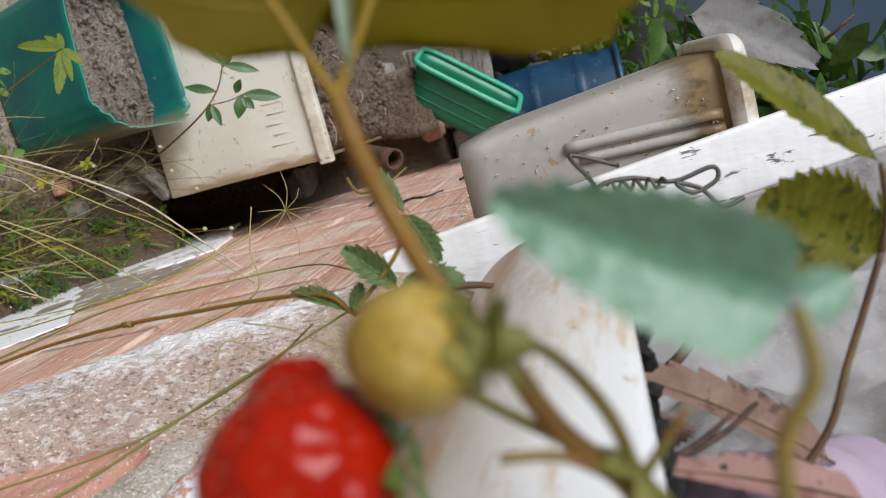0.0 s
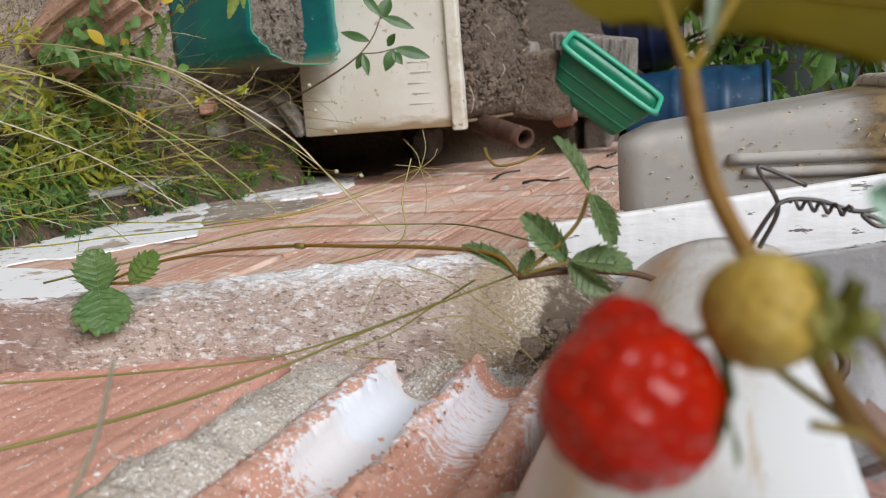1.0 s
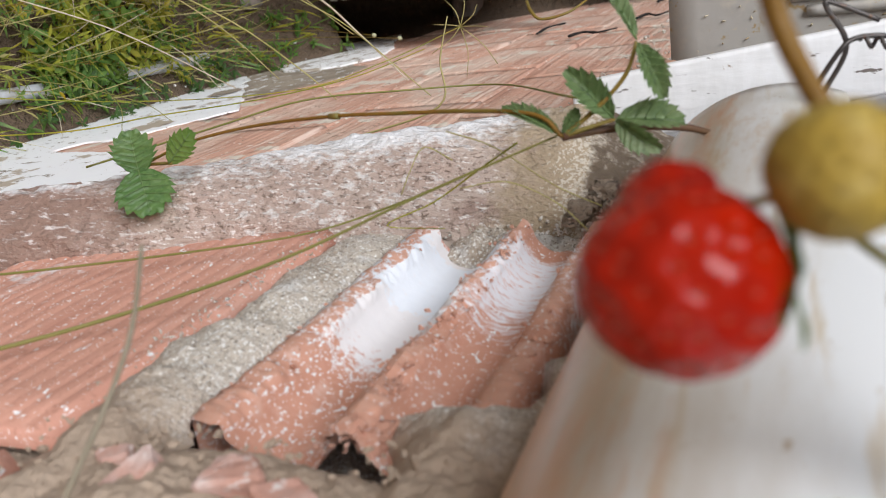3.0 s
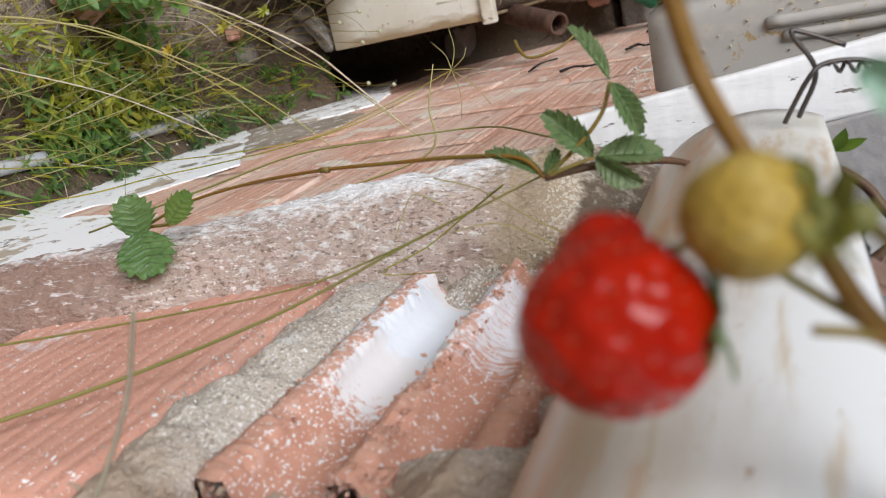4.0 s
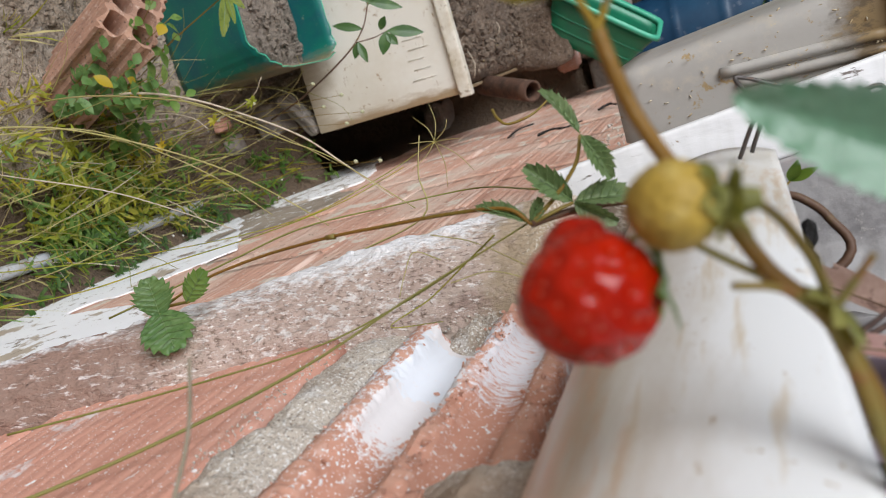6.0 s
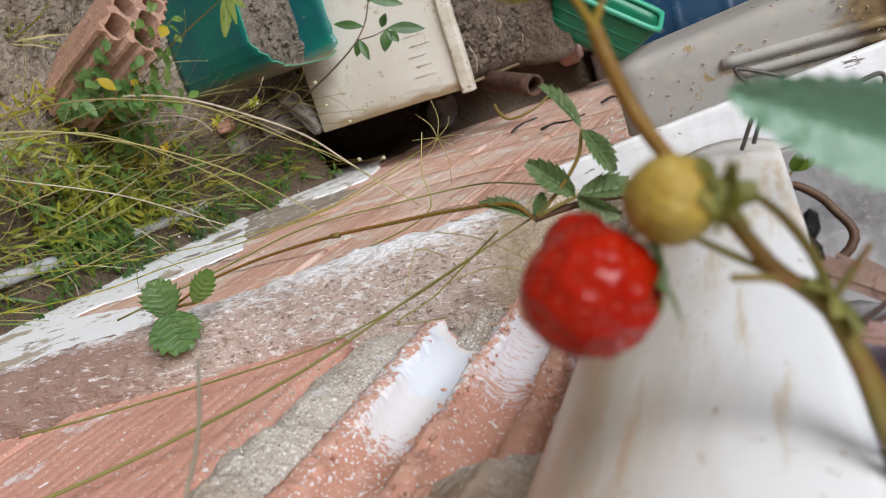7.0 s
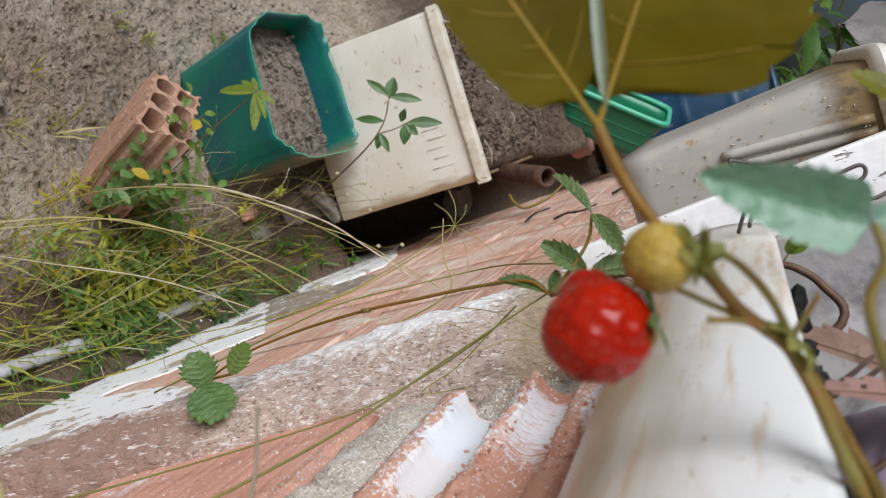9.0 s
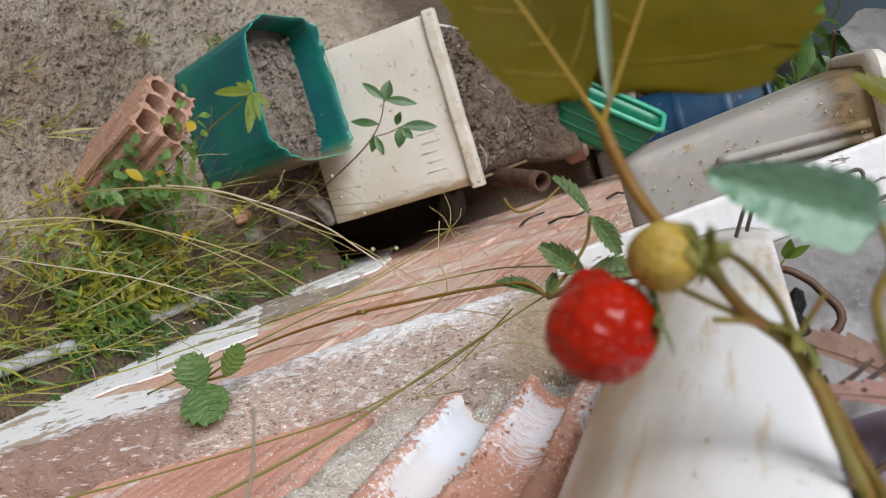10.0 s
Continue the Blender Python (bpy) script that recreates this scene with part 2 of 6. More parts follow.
LEAF_BLUE = mat("strawberry_leaf_top", (0.155, 0.3, 0.19), 0.26, var=[(60, (0.25, 0.4, 0.3), 0.46, 0.64, 5), (220, (0.11, 0.24, 0.14), 0.52, 0.68, 4)], trans=0.25, bump=[(240, 0.5, 0.002)])
LEAF_DARK = mat("dark_glossy_leaf", (0.05, 0.115, 0.03), 0.4, var=[(30, (0.08, 0.16, 0.045), 0.44, 0.62, 5)], trans=0.25)
LEAF_SHEEN = mat("leaf_with_painted_sheen", (0.4, 0.48, 0.38), 0.35, var=[(90, (0.28, 0.37, 0.25), 0.5, 0.66, 5)], trans=0.25)
PALE_STEM = mat("bleached_dry_stem", (0.58, 0.5, 0.38), 0.7, var=[(60, (0.42, 0.33, 0.22), 0.5, 0.64, 4)])
VEIN_PALE = mat("pale_leaf_vein", (0.17, 0.26, 0.09), 0.5, trans=0.2)
VEIN = mat("leaf_vein", (0.34, 0.22, 0.02), 0.5, trans=0.25)
WITHERED = mat("withered_grey_leaf", (0.27, 0.26, 0.25), 0.7, var=[(30, (0.18, 0.17, 0.16), 0.46, 0.62, 6)], trans=0.2, bump=[(60, 0.4, 0.004)])
DRY_LEAF = mat("dead_leaf", (0.26, 0.16, 0.12), 0.8, var=[(50, (0.36, 0.24, 0.19), 0.45, 0.6, 6), (120, (0.14, 0.08, 0.06), 0.56, 0.64, 5)], trans=0.2)
PINK_LEAF = mat("faded_pink_leaf", (0.42, 0.23, 0.2), 0.7, var=[(50, (0.5, 0.31, 0.27), 0.45, 0.65, 5), (120, (0.25, 0.13, 0.1), 0.56, 0.64, 5)], trans=0.25)
WEED = mat("weed_leaf", (0.085, 0.18, 0.03), 0.5, var=[(18, (0.18, 0.27, 0.045), 0.44, 0.6, 5), (70, (0.045, 0.1, 0.016), 0.54, 0.64, 4)], trans=0.3)
BLADE = mat("olive_grass_blade", (0.24, 0.24, 0.06), 0.5, var=[(20, (0.3, 0.27, 0.08), 0.4, 0.7, 4)], trans=0.25)
RIM_DIRTY = mat("dirty_white_rim", (0.7, 0.67, 0.6), 0.5, var=[(30, (0.45, 0.37, 0.27), 0.52, 0.64, 7)], bump=[(60, 0.2, 0.002)])
GRASS = mat("green_grass", (0.3, 0.33, 0.035), 0.55, var=[(9, (0.45, 0.38, 0.05), 0.46, 0.6, 5), (40, (0.13, 0.165, 0.02), 0.54, 0.64, 4)], trans=0.35)
STRAW = mat("dry_grass", (0.5, 0.43, 0.19), 0.6, var=[(8, (0.36, 0.34, 0.1), 0.42, 0.66, 4)], trans=0.2)
GREY_STEM = mat("grey_dry_stem", (0.3, 0.26, 0.19), 0.7, var=[(60, (0.22, 0.19, 0.12), 0.45, 0.62, 4)])
YELLOW = mat("yellowed_leaf", (0.5, 0.36, 0.03), 0.5, trans=0.35)
FLOWER = mat("white_flower", (0.42, 0.42, 0.26), 0.7)
PINK_DIRT = mat("rusty_clay_pipe", (0.1, 0.05, 0.03), 0.85, var=[(40, (0.055, 0.03, 0.02), 0.45, 0.62, 7), (90, (0.22, 0.14, 0.09), 0.6, 0.66, 6)], bump=[(120, 0.4, 0.003)])
STONE = mat("grey_rubble", (0.3, 0.265, 0.23), 0.9, var=[(30, (0.2, 0.17, 0.145), 0.4, 0.7, 6)], bump=[(90, 0.5, 0.01)])
WOOD = mat("grey_weathered_wood", (0.3, 0.27, 0.23), 0.9, var=[((90, 8, 90), (0.13, 0.105, 0.085), 0.45, 0.62, 6), (60, (0.42, 0.39, 0.35), 0.56, 0.68, 6)], bump=[((120, 12, 120), 0.8, 0.008)])
DARK = mat("black_compost", (0.012, 0.011, 0.01), 0.95, var=[(120, (0.03, 0.025, 0.02), 0.5, 0.7, 4)], bump=[(120, 0.8, 0.01)])

FRACTURE = mat("broken_clay_edge", (0.67, 0.36, 0.26), 0.95, var=[(90, (0.7, 0.46, 0.37), 0.48, 0.64, 6), (420, (0.48, 0.23, 0.16), 0.56, 0.66, 4), (500, (0.85, 0.8, 0.78), 0.66, 0.69, 2)], bump=[(120, 0.6, 0.003), (420, 1.0, 0.002)])
SHARD = mat("dusty_clay_shard", (0.56, 0.31, 0.24), 0.9, var=[(30, (0.62, 0.47, 0.42), 0.46, 0.6, 8), (240, (0.74, 0.66, 0.62), 0.58, 0.66, 4), (60, (0.36, 0.2, 0.15), 0.58, 0.7, 6)], bump=[(300, 0.6, 0.0015)])


def banded(m, axis, up, down, colour, scale, low=0.98, high=1.12, detail=6):
    """Lays a band of that colour, stain or painted shade, over m along one axis: it fades in over up, out over down,
    with a ragged edge.
    """
    n, l = m.node_tree.nodes, m.node_tree.links
    p = n["Principled BSDF"]
    old = p.inputs["Base Color"].links[0].from_socket
    co = n.new("ShaderNodeTexCoord").outputs["Object"]
    sep = n.new("ShaderNodeSeparateXYZ")
    l.new(co, sep.inputs[0])
    ends = []
    for a, b in (up, down):
        r = n.new("ShaderNodeMapRange")
        r.inputs["From Min"].default_value, r.inputs["From Max"].default_value = a, b
        l.new(sep.outputs[axis], r.inputs["Value"])
        ends.append(r.outputs[0])
    mul = n.new("ShaderNodeMath")
    mul.operation = "MULTIPLY"
    l.new(ends[0], mul.inputs[0])
    l.new(ends[1], mul.inputs[1])
    mp = n.new("ShaderNodeMapping")
    mp.inputs["Scale"].default_value = scale
    l.new(co, mp.inputs[0])
    t = n.new("ShaderNodeTexNoise")
    t.inputs["Scale"].default_value, t.inputs["Detail"].default_value, t.inputs["Roughness"].default_value = 1.0, detail, 0.7
    l.new(mp.outputs[0], t.inputs["Vector"])
    add = n.new("ShaderNodeMath")
    add.operation = "ADD"
    l.new(mul.outputs[0], add.inputs[0])
    l.new(t.outputs["Fac"], add.inputs[1])
    cut = n.new("ShaderNodeMapRange")
    cut.inputs["From Min"].default_value, cut.inputs["From Max"].default_value = low, high
    l.new(add.outputs[0], cut.inputs["Value"])
    x = n.new("ShaderNodeMix")
    x.data_type = "RGBA"
    l.new(cut.outputs[0], x.inputs[0])
    l.new(old, x.inputs[6])
    x.inputs[7].default_value = (*colour, 1)
    l.new(x.outputs[2], p.inputs["Base Color"])
    return m


banded(PLASTER, 1, (-0.132, -0.092), (9.0, 8.0), (0.8, 0.78, 0.77), (240, 240, 110), 1.12, 1.3, 5)
# dark band below the tub's rim: grime and the rim's shade painted together
banded(GREY_PLASTIC, 2, (1.12, 1.2), (1.207, 1.197), (0.17, 0.125, 0.075), (26, 30, 18), 1.0, 1.3, 10)
banded(GREY_PLASTIC, 2, (1.06, 1.2), (9.0, 8.0), (0.34, 0.24, 0.12), (60, 70, 45), 1.34, 1.44, 12)
banded(PVC, 0, (0.4, 0.62), (9.0, 8.0), (0.46, 0.31, 0.18), (10, 140, 140), 0.98, 1.4, 8)

# ---------------------------------------------------------------- helpers
def finish(ob, material, smooth=True):
    ob.data.materials.append(material)
    if smooth:
        ob.data.polygons.foreach_set("use_smooth", [True] * len(ob.data.polygons))
    return ob


def part(name, bm, material, parent=None, label="", smooth=True):
    me = bpy.data.meshes.new(name)
    bm.normal_update()
    bm.to_mesh(me)
    bm.free()
    ob = finish(new(name, me), material, smooth)
    ob.parent = parent
    if label:
        ob["label"] = label
    return ob


def thing(name, label, category, group="", kind="", m=None):
    ob = new(name)
    ob.empty_display_size = 0.02
    if m is not None:
        ob.matrix_world = m
    return tagged(ob, label, category, group, kind)


def box(x0, x1, y0, y1, z0, z1, bevel=0.0, seg=2, cuts=0, rough=0.0, scale=20.0):
    bm = bmesh.new()
    bmesh.ops.create_cube(bm, size=1.0)
    for v in bm.verts:
        v.co = Vector((x0 + (v.co.x + 0.5) * (x1 - x0), y0 + (v.co.y + 0.5) * (y1 - y0), z0 + (v.co.z + 0.5) * (z1 - z0)))
    if bevel:
        bmesh.ops.bevel(bm, geom=bm.edges[:], offset=bevel, segments=seg, affect="EDGES", profile=0.6)
    if cuts:
        bmesh.ops.subdivide_edges(bm, edges=bm.edges[:], cuts=cuts, use_grid_fill=True)
    if rough:
        jitter(bm, rough, scale)
    return bm


def jitter(bm, amount, scale):
    for v in bm.verts:
        v.co += amount * noise.noise_vector(v.co * scale) + 0.4 * amount * noise.noise_vector(v.co * scale * 3.3)


def grid(fn, nu, nv, closed_u=False):
    """A sheet of quads from fn(u, v), u and v from 0 to 1."""
    bm = bmesh.new()
    rows = [[bm.verts.new(fn(i / nu, j / nv)) for j in range(nv + 1)] for i in range(nu + (0 if closed_u else 1))]
    n = len(rows)
    for i in range(nu):
        a, b = rows[i], rows[(i + 1) % n]
        for j in range(nv):
            bm.faces.new((a[j], b[j], b[j + 1], a[j + 1]))
    return bm


def thick(bm, t):
    bmesh.ops.recalc_face_normals(bm, faces=bm.faces[:])
    bmesh.ops.solidify(bm, geom=bm.faces[:], thickness=t)
    return bm


def spline(points, steps=6):
    """Catmull-Rom through the points."""
    p = [Vector(q) for q in points]
    p = [2 * p[0] - p[1]] + p + [2 * p[-1] - p[-2]]
    out = []
    for i in range(1, len(p) - 2):
        for k in range(steps):
            t = k / steps
            a, b, c, d = p[i - 1], p[i], p[i + 1], p[i + 2]
            out.append(0.5 * (2 * b + (c - a) * t + (2 * a - 5 * b + 4 * c - d) * t * t + (3 * b - a - 3 * c + d) * t ** 3))
    out.append(p[-2])
    return out


def tube(points, r0, r1=None, sides=8, steps=6, bm=None, wob=0.0):
    r1 = r0 if r1 is None else r1
    path = spline(points, steps) if steps else [Vector(q) for q in points]
    bm = bm or bmesh.new()
    side = None
    rings = []
    for i, c in enumerate(path):
        d = (path[min(i + 1, len(path) - 1)] - path[max(i - 1, 0)]).normalized()
        side = d.orthogonal().normalized() if side is None else (side - d * side.dot(d)).normalized()
        up = d.cross(side)
        r = r0 + (r1 - r0) * i / (len(path) - 1)
        if wob:
            r *= 1 + wob * noise.noise(c * 60)
        rings.append([bm.verts.new(c + r * (math.cos(a) * side + math.sin(a) * up)) for a in (2 * math.pi * k / sides for k in range(sides))])
    for a, b in zip(rings, rings[1:]):
        for k in range(sides):
            bm.faces.new((a[k], a[(k + 1) % sides], b[(k + 1) % sides], b[k]))
    bm.faces.new(rings[0][::-1])
    bm.faces.new(rings[-1])
    return bm


def frame_at(base, tip, normal):
    """A matrix with its y from base to tip and its z near the normal."""
    y = (Vector(tip) - Vector(base)).normalized()
    x = y.cross(Vector(normal)).normalized()
    z = x.cross(y)
    m = Matrix((x, y, z)).transposed().to_4x4()
    m.translation = base
    return m


def leaflet(length, width, m, teeth=9, fold=0.25, curl=0.15, serr=0.12, shift=0.55, bm=None, n=None, thickness=0.0, pleat=0.0):
    """A serrated leaflet from its base along y, folded along the midrib, drooping towards the tip."""
    bm = bm or bmesh.new()
    n = n or teeth * (8 if pleat else 4)
    cols = 4

    def half(u):
        w = math.sin(math.pi * min(1, u ** shift)) ** 0.6 if 0 < u < 1 else 0.0
        tooth = 1.0 - (u * teeth) % 1.0
        return width / 2 * w * (1 - serr * tooth if 0.12 < u else 1)

    grid_rows = []
    for i in range(n + 1):
        u = i / n
        y = length * u
        h = half(u)
        z0 = -curl * length * u * u
        row = []
        for j in range(-cols, cols + 1):
            s = j / cols
            yy = y + 0.06 * length * abs(s) * (1 - u) + (0.45 * length / teeth * ((u * teeth) % 1.0) if abs(j) == cols and 0.1 < u < 0.97 else 0.0)
            z = z0 + fold * abs(s) * h + 0.014 * width * math.sin(u * teeth * 3.1) * abs(s) * (1 - abs(s)) * 2
            z -= pleat * width * min(1.0, 2 * abs(s)) * math.cos(2 * math.pi * (teeth * u - 1.6 * abs(s)))
            row.append(bm.verts.new(m @ Vector((s * h, yy, z))))
        grid_rows.append(row)
    for a, b in zip(grid_rows, grid_rows[1:]):
        for j in range(2 * cols):
            bm.faces.new((a[j], a[j + 1], b[j + 1], b[j]))
    if thickness:
        bmesh.ops.solidify(bm, geom=bm.faces[:], thickness=thickness)
    return bm


def simple_leaf(bm, base, tip, width, normal=(0, 0, 1), fold=0.3):
    m = frame_at(base, tip, normal)
    L = (Vector(tip) - Vector(base)).length
    pts = []
    for u, w in ((0, 0.05), (0.12, 0.45), (0.28, 0.82), (0.45, 1.0), (0.62, 0.92), (0.8, 0.6), (0.92, 0.27), (1.0, 0.0)):
        h = width / 2 * w
        pts.append([bm.verts.new(m @ Vector((s * h, u * L, fold * abs(s) * h - 0.12 * L * u * u))) for s in (-1, 0, 1)])
    for a, b in zip(pts, pts[1:]):
        for k in range(2):
            bm.faces.new((a[k], a[k + 1], b[k + 1], b[k]))


def clods(x, y):
    a = noise.noise((x * 19, y * 19, 3))
    b = abs(noise.noise((x * 42, y * 42, 5)))
    c = noise.noise((x * 95, y * 95, 7))
    return 0.008 * a + 0.007 * (0.3 - b) + 0.006 * c + 0.004 * noise.noise((x * 60, y * 60, 9))


def ground_z(x, y):
    """The yard: level near the wall, a bank rising behind the tubs."""
    s = min(max((x - 1.45) / 1.35, 0.0), 1.0)
    bank = 0.72 * s * s * (3 - 2 * s)
    trench = 0.6 * math.exp(-((y + 0.09) / 0.075) ** 4) * min(max((x - 1.8) / 0.1, 0), 1) * min(max((2.5 - x) / 0.3, 0), 1)
    heap_up = 0.05 * math.exp(-((y + 0.18) / 0.045) ** 2) * min(max((2.0 - x) / 0.3, 0), 1)
    return -0.03 - trench + heap_up + bank * (0.75 + 0.25 * min(max((0.6 - y) / 0.6, 0), 1)) + 0.012 * noise.noise((x * 5, y * 5, 0)) + clods(x, y)


# ---------------------------------------------------------------- ground
banded(MUD, 0, (1.9, 2.3), (9.0, 8.0), (0.12, 0.088, 0.063), (12, 12, 12), 0.8, 1.2, 9)
# soil darker brown along the wall's foot, with a ragged edge
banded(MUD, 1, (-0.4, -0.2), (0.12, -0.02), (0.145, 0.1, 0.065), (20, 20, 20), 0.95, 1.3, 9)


def ground_sheet():
    xs = [-40, -12, -4, -1.5, -0.8, -0.2, 0.2, 0.5] + [0.7 + 0.0064 * i for i in range(220)] + [2.12 + 0.03 * i for i in range(60)] + [4.2, 4.8, 6, 12, 40]
    ys = [-40, -12, -4, -1.5, -0.8, -0.4] + [-0.2 + 0.0064 * i for i in range(148)] + [0.76 + 0.03 * i for i in range(40)] + [2.2, 3, 5, 12, 40]
    bm = bmesh.new()
    g = [[bm.verts.new((x, y, ground_z(x, y))) for y in ys] for x in xs]
    for a, b in zip(g, g[1:]):
        for j in range(len(ys) - 1):
            bm.faces.new((a[j], b[j], b[j + 1], a[j + 1]))
    return tagged(part("ground", bm, MUD), "bare grey-brown soil with dry straw scraps", "ground", kind="structure")


ground_sheet()

# ---------------------------------------------------------------- wall
WALL_Y = -0.14
FAR_Y = -0.175
wall = thing("wall_near", "low wall of grooved hollow clay bricks with smeared mortar", "wall", kind="structure")
part("wall_core", box(-2.4, 0.56, -0.34, WALL_Y - 0.012, -0.1, 0.885, 0.004, 1), MORTAR, wall)
part("wall_core", box(-2.4, 0.56, -0.34, WALL_Y - 0.04, 0.885, 1.0, 0.004, 1), MORTAR, wall)
far_wall = thing("wall_far", "grooved clay brick wall with a whitewashed foot", "wall", kind="structure")
part("wall_core", box(0.56, 2.9, -0.34, FAR_Y - 0.012, -0.1, 0.995, 0.004, 1), CLAY_FAR, far_wall)


def grooved_brick(length, height, proud=0.012, grooves=9, depth=0.0025, seed=0.0):
    """The outer skin of a hollow brick: level ridges and grooves along its length, in x, its face towards y."""
    prof = [(-proud, 0.0)]
    n = grooves * 6
    for i in range(n + 1):
        z = height * i / n
        g = depth * (0.5 + 0.5 * math.cos(2 * math.pi * grooves * i / n)) ** 5 * (0.35 + 0.65 * abs(math.sin(2.3 * round(grooves * i / n) + seed)))
        edge = 0.004 * max(0, 1 - min(i, n - i) / 2)
        prof.append((-g - edge, z))
    prof.append((-proud, height))

    def fn(u, v):
        y, z = prof[round(u * (len(prof) - 1))]
        x = v * length
        w = 0.0016 * noise.noise((x * 14, seed, z * 14)) + 0.0005 * noise.noise((x * 60, seed + 2, z * 60))
        return Vector((x, y * (1 + 0.5 * noise.noise((x * 9, seed, z * 30))) + w, z + 0.0022 * noise.noise((x * 20, 7 + seed, z * 9))))

    bm = grid(fn, len(prof) - 1, max(6, int(length / 0.02)))
    for end in (0, 1):
        vs = [v for v in bm.verts if abs(v.co.x - end * length) < 1e-6]
        vs.sort(key=lambda v: v.co.z)
        bm.faces.new(vs if end else vs[::-1])
    bmesh.ops.recalc_face_normals(bm, faces=bm.faces[:])
    return bm


def lay(parent, x, z, y, length, height, material=CLAY, label=""):
    ob = part("brick", grooved_brick(length, height, grooves=17, depth=0.0011, seed=x * 3 + z * 7), material, parent, label)
    ob.location = (x, y, z)
    return ob


def lay_far(parent, x, z, y, length, height, material=CLAY_FAR):
    ob = part("brick", grooved_brick(length, height, grooves=14, depth=0.001, seed=x * 3 + z * 7), material, parent)
    ob.location = (x, y, z)
    return ob


# near courses
for x0, L in ((-2.22, 0.29), (-1.91, 0.29), (-1.6, 0.29), (-1.29, 0.29), (-0.98, 0.29), (-0.67, 0.29), (-0.36, 0.29), (-0.05, 0.285), (0.25, 0.204)):
    lay(wall, x0, 0.662, WALL_Y + 0.003, L, 0.188)
for z in (0.465, 0.265, 0.065):
    for x0, L in ((-2.26, 0.29), (-1.95, 0.29), (-1.64, 0.29), (-1.33, 0.29), (-1.02, 0.29), (-0.71, 0.29), (-0.4, 0.29), (-0.09, 0.29), (0.22, 0.23)):
        lay(wall, x0, z, WALL_Y, L, 0.18)


def mortar_bed(x0, x1, z0, z1, y, bulge, nx=60, nz=14, seed=0.0):
    """Squeezed-out mortar with a lumpy face and ragged edges."""
    def fn(u, v):
        x = x0 + (x1 - x0) * u
        z = z0 + (z1 - z0) * v
        e = math.sin(math.pi * v) ** 0.5 * math.sin(math.pi * min(1, max(0, u))) ** 0.2
        z += (0.026 * noise.noise((x * 15, seed, 0)) + 0.008 * noise.noise((x * 55, seed, 3)) + 0.003 * noise.noise((x * 150, seed, 5))) * (1 - v) ** 1.5
        z += 0.004 * noise.noise((x * 40, seed, 7)) * v
        lump = noise.noise((x * 300, z * 300, seed)) * 0.16 + noise.noise((x * 45, z * 45, seed)) * 0.5 + noise.noise((x * 130, z * 130, seed)) * 0.28 + noise.noise((x * 18, z * 18, seed + 4)) * 0.6
        return Vector((x, y + bulge * e * (0.75 + 0.75 * lump) - 0.012 * (1 - e), z))

    bm = grid(fn, nx, nz)
    bmesh.ops.recalc_face_normals(bm, faces=bm.faces[:])
    return bm


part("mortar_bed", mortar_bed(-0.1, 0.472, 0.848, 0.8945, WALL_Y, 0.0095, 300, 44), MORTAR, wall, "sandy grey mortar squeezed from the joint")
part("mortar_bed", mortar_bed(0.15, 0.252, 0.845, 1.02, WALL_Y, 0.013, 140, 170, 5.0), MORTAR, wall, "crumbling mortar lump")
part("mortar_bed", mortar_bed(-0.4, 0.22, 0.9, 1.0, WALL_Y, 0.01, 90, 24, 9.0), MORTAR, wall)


def chunk(c, size, material, parent, name="clay_piece", seed=0.0, label=""):
    bm = bmesh.new()
    bmesh.ops.create_icosphere(bm, subdivisions=3, radius=1.0)
    for v in bm.verts:
        q = v.co.copy()
        k = 1 + 0.35 * noise.noise(q * 1.3 + Vector((seed, 0, 0))) + 0.12 * noise.noise(q * 4 + Vector((0, seed, 0)))
        q = Vector([math.copysign(abs(a) ** 0.45, a) for a in q]) * (k + 0.06 * noise.noise(q * 9))
        v.co = Vector(c) + Vector((q.x * size[0], q.y * size[1], q.z * size[2]))
    return part(name, bm, material, parent, label)


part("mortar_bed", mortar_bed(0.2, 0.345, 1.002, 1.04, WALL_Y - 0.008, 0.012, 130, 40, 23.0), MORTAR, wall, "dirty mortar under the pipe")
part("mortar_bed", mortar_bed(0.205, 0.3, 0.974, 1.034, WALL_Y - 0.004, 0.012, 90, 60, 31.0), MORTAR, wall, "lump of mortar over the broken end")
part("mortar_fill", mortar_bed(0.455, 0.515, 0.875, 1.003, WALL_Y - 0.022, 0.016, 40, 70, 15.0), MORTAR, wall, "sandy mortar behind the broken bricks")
def shard(c, size, turn, seed, material=SHARD):
    """A splinter of broken brick: flat faces, chipped edges."""
    bm = box(-size[0], size[0], -size[1], size[1], -size[2], size[2], 0.0012, 1, 5)
    m = pose(*c, *turn)
    for v in bm.verts:
        q = v.co.copy()
        taper = 1 - 0.35 * (q.x / size[0]) * math.sin(seed)
        v.co = m @ (Vector((q.x, q.y * taper, q.z * taper)) + 0.0009 * noise.noise_vector(q * 130 + Vector((seed, 0, 0))) + 0.0005 * noise.noise_vector(q * 420))
    part("clay_piece", bm, material, wall, smooth=False)


for i, (c, size, turn) in enumerate((
    ((0.232, -0.133, 0.944), (0.007, 0.005, 0.008), (10, 25, 12)), ((0.224, -0.132, 0.915), (0.005, 0.004, 0.008), (-15, 60, 5)),
    ((0.222, -0.13, 0.968), (0.007, 0.004, 0.006), (20, -30, -8)), ((0.236, -0.135, 0.895), (0.004, 0.003, 0.005), (5, 40, 0)))):
    shard(c, size, turn, i * 3.0 + 1)

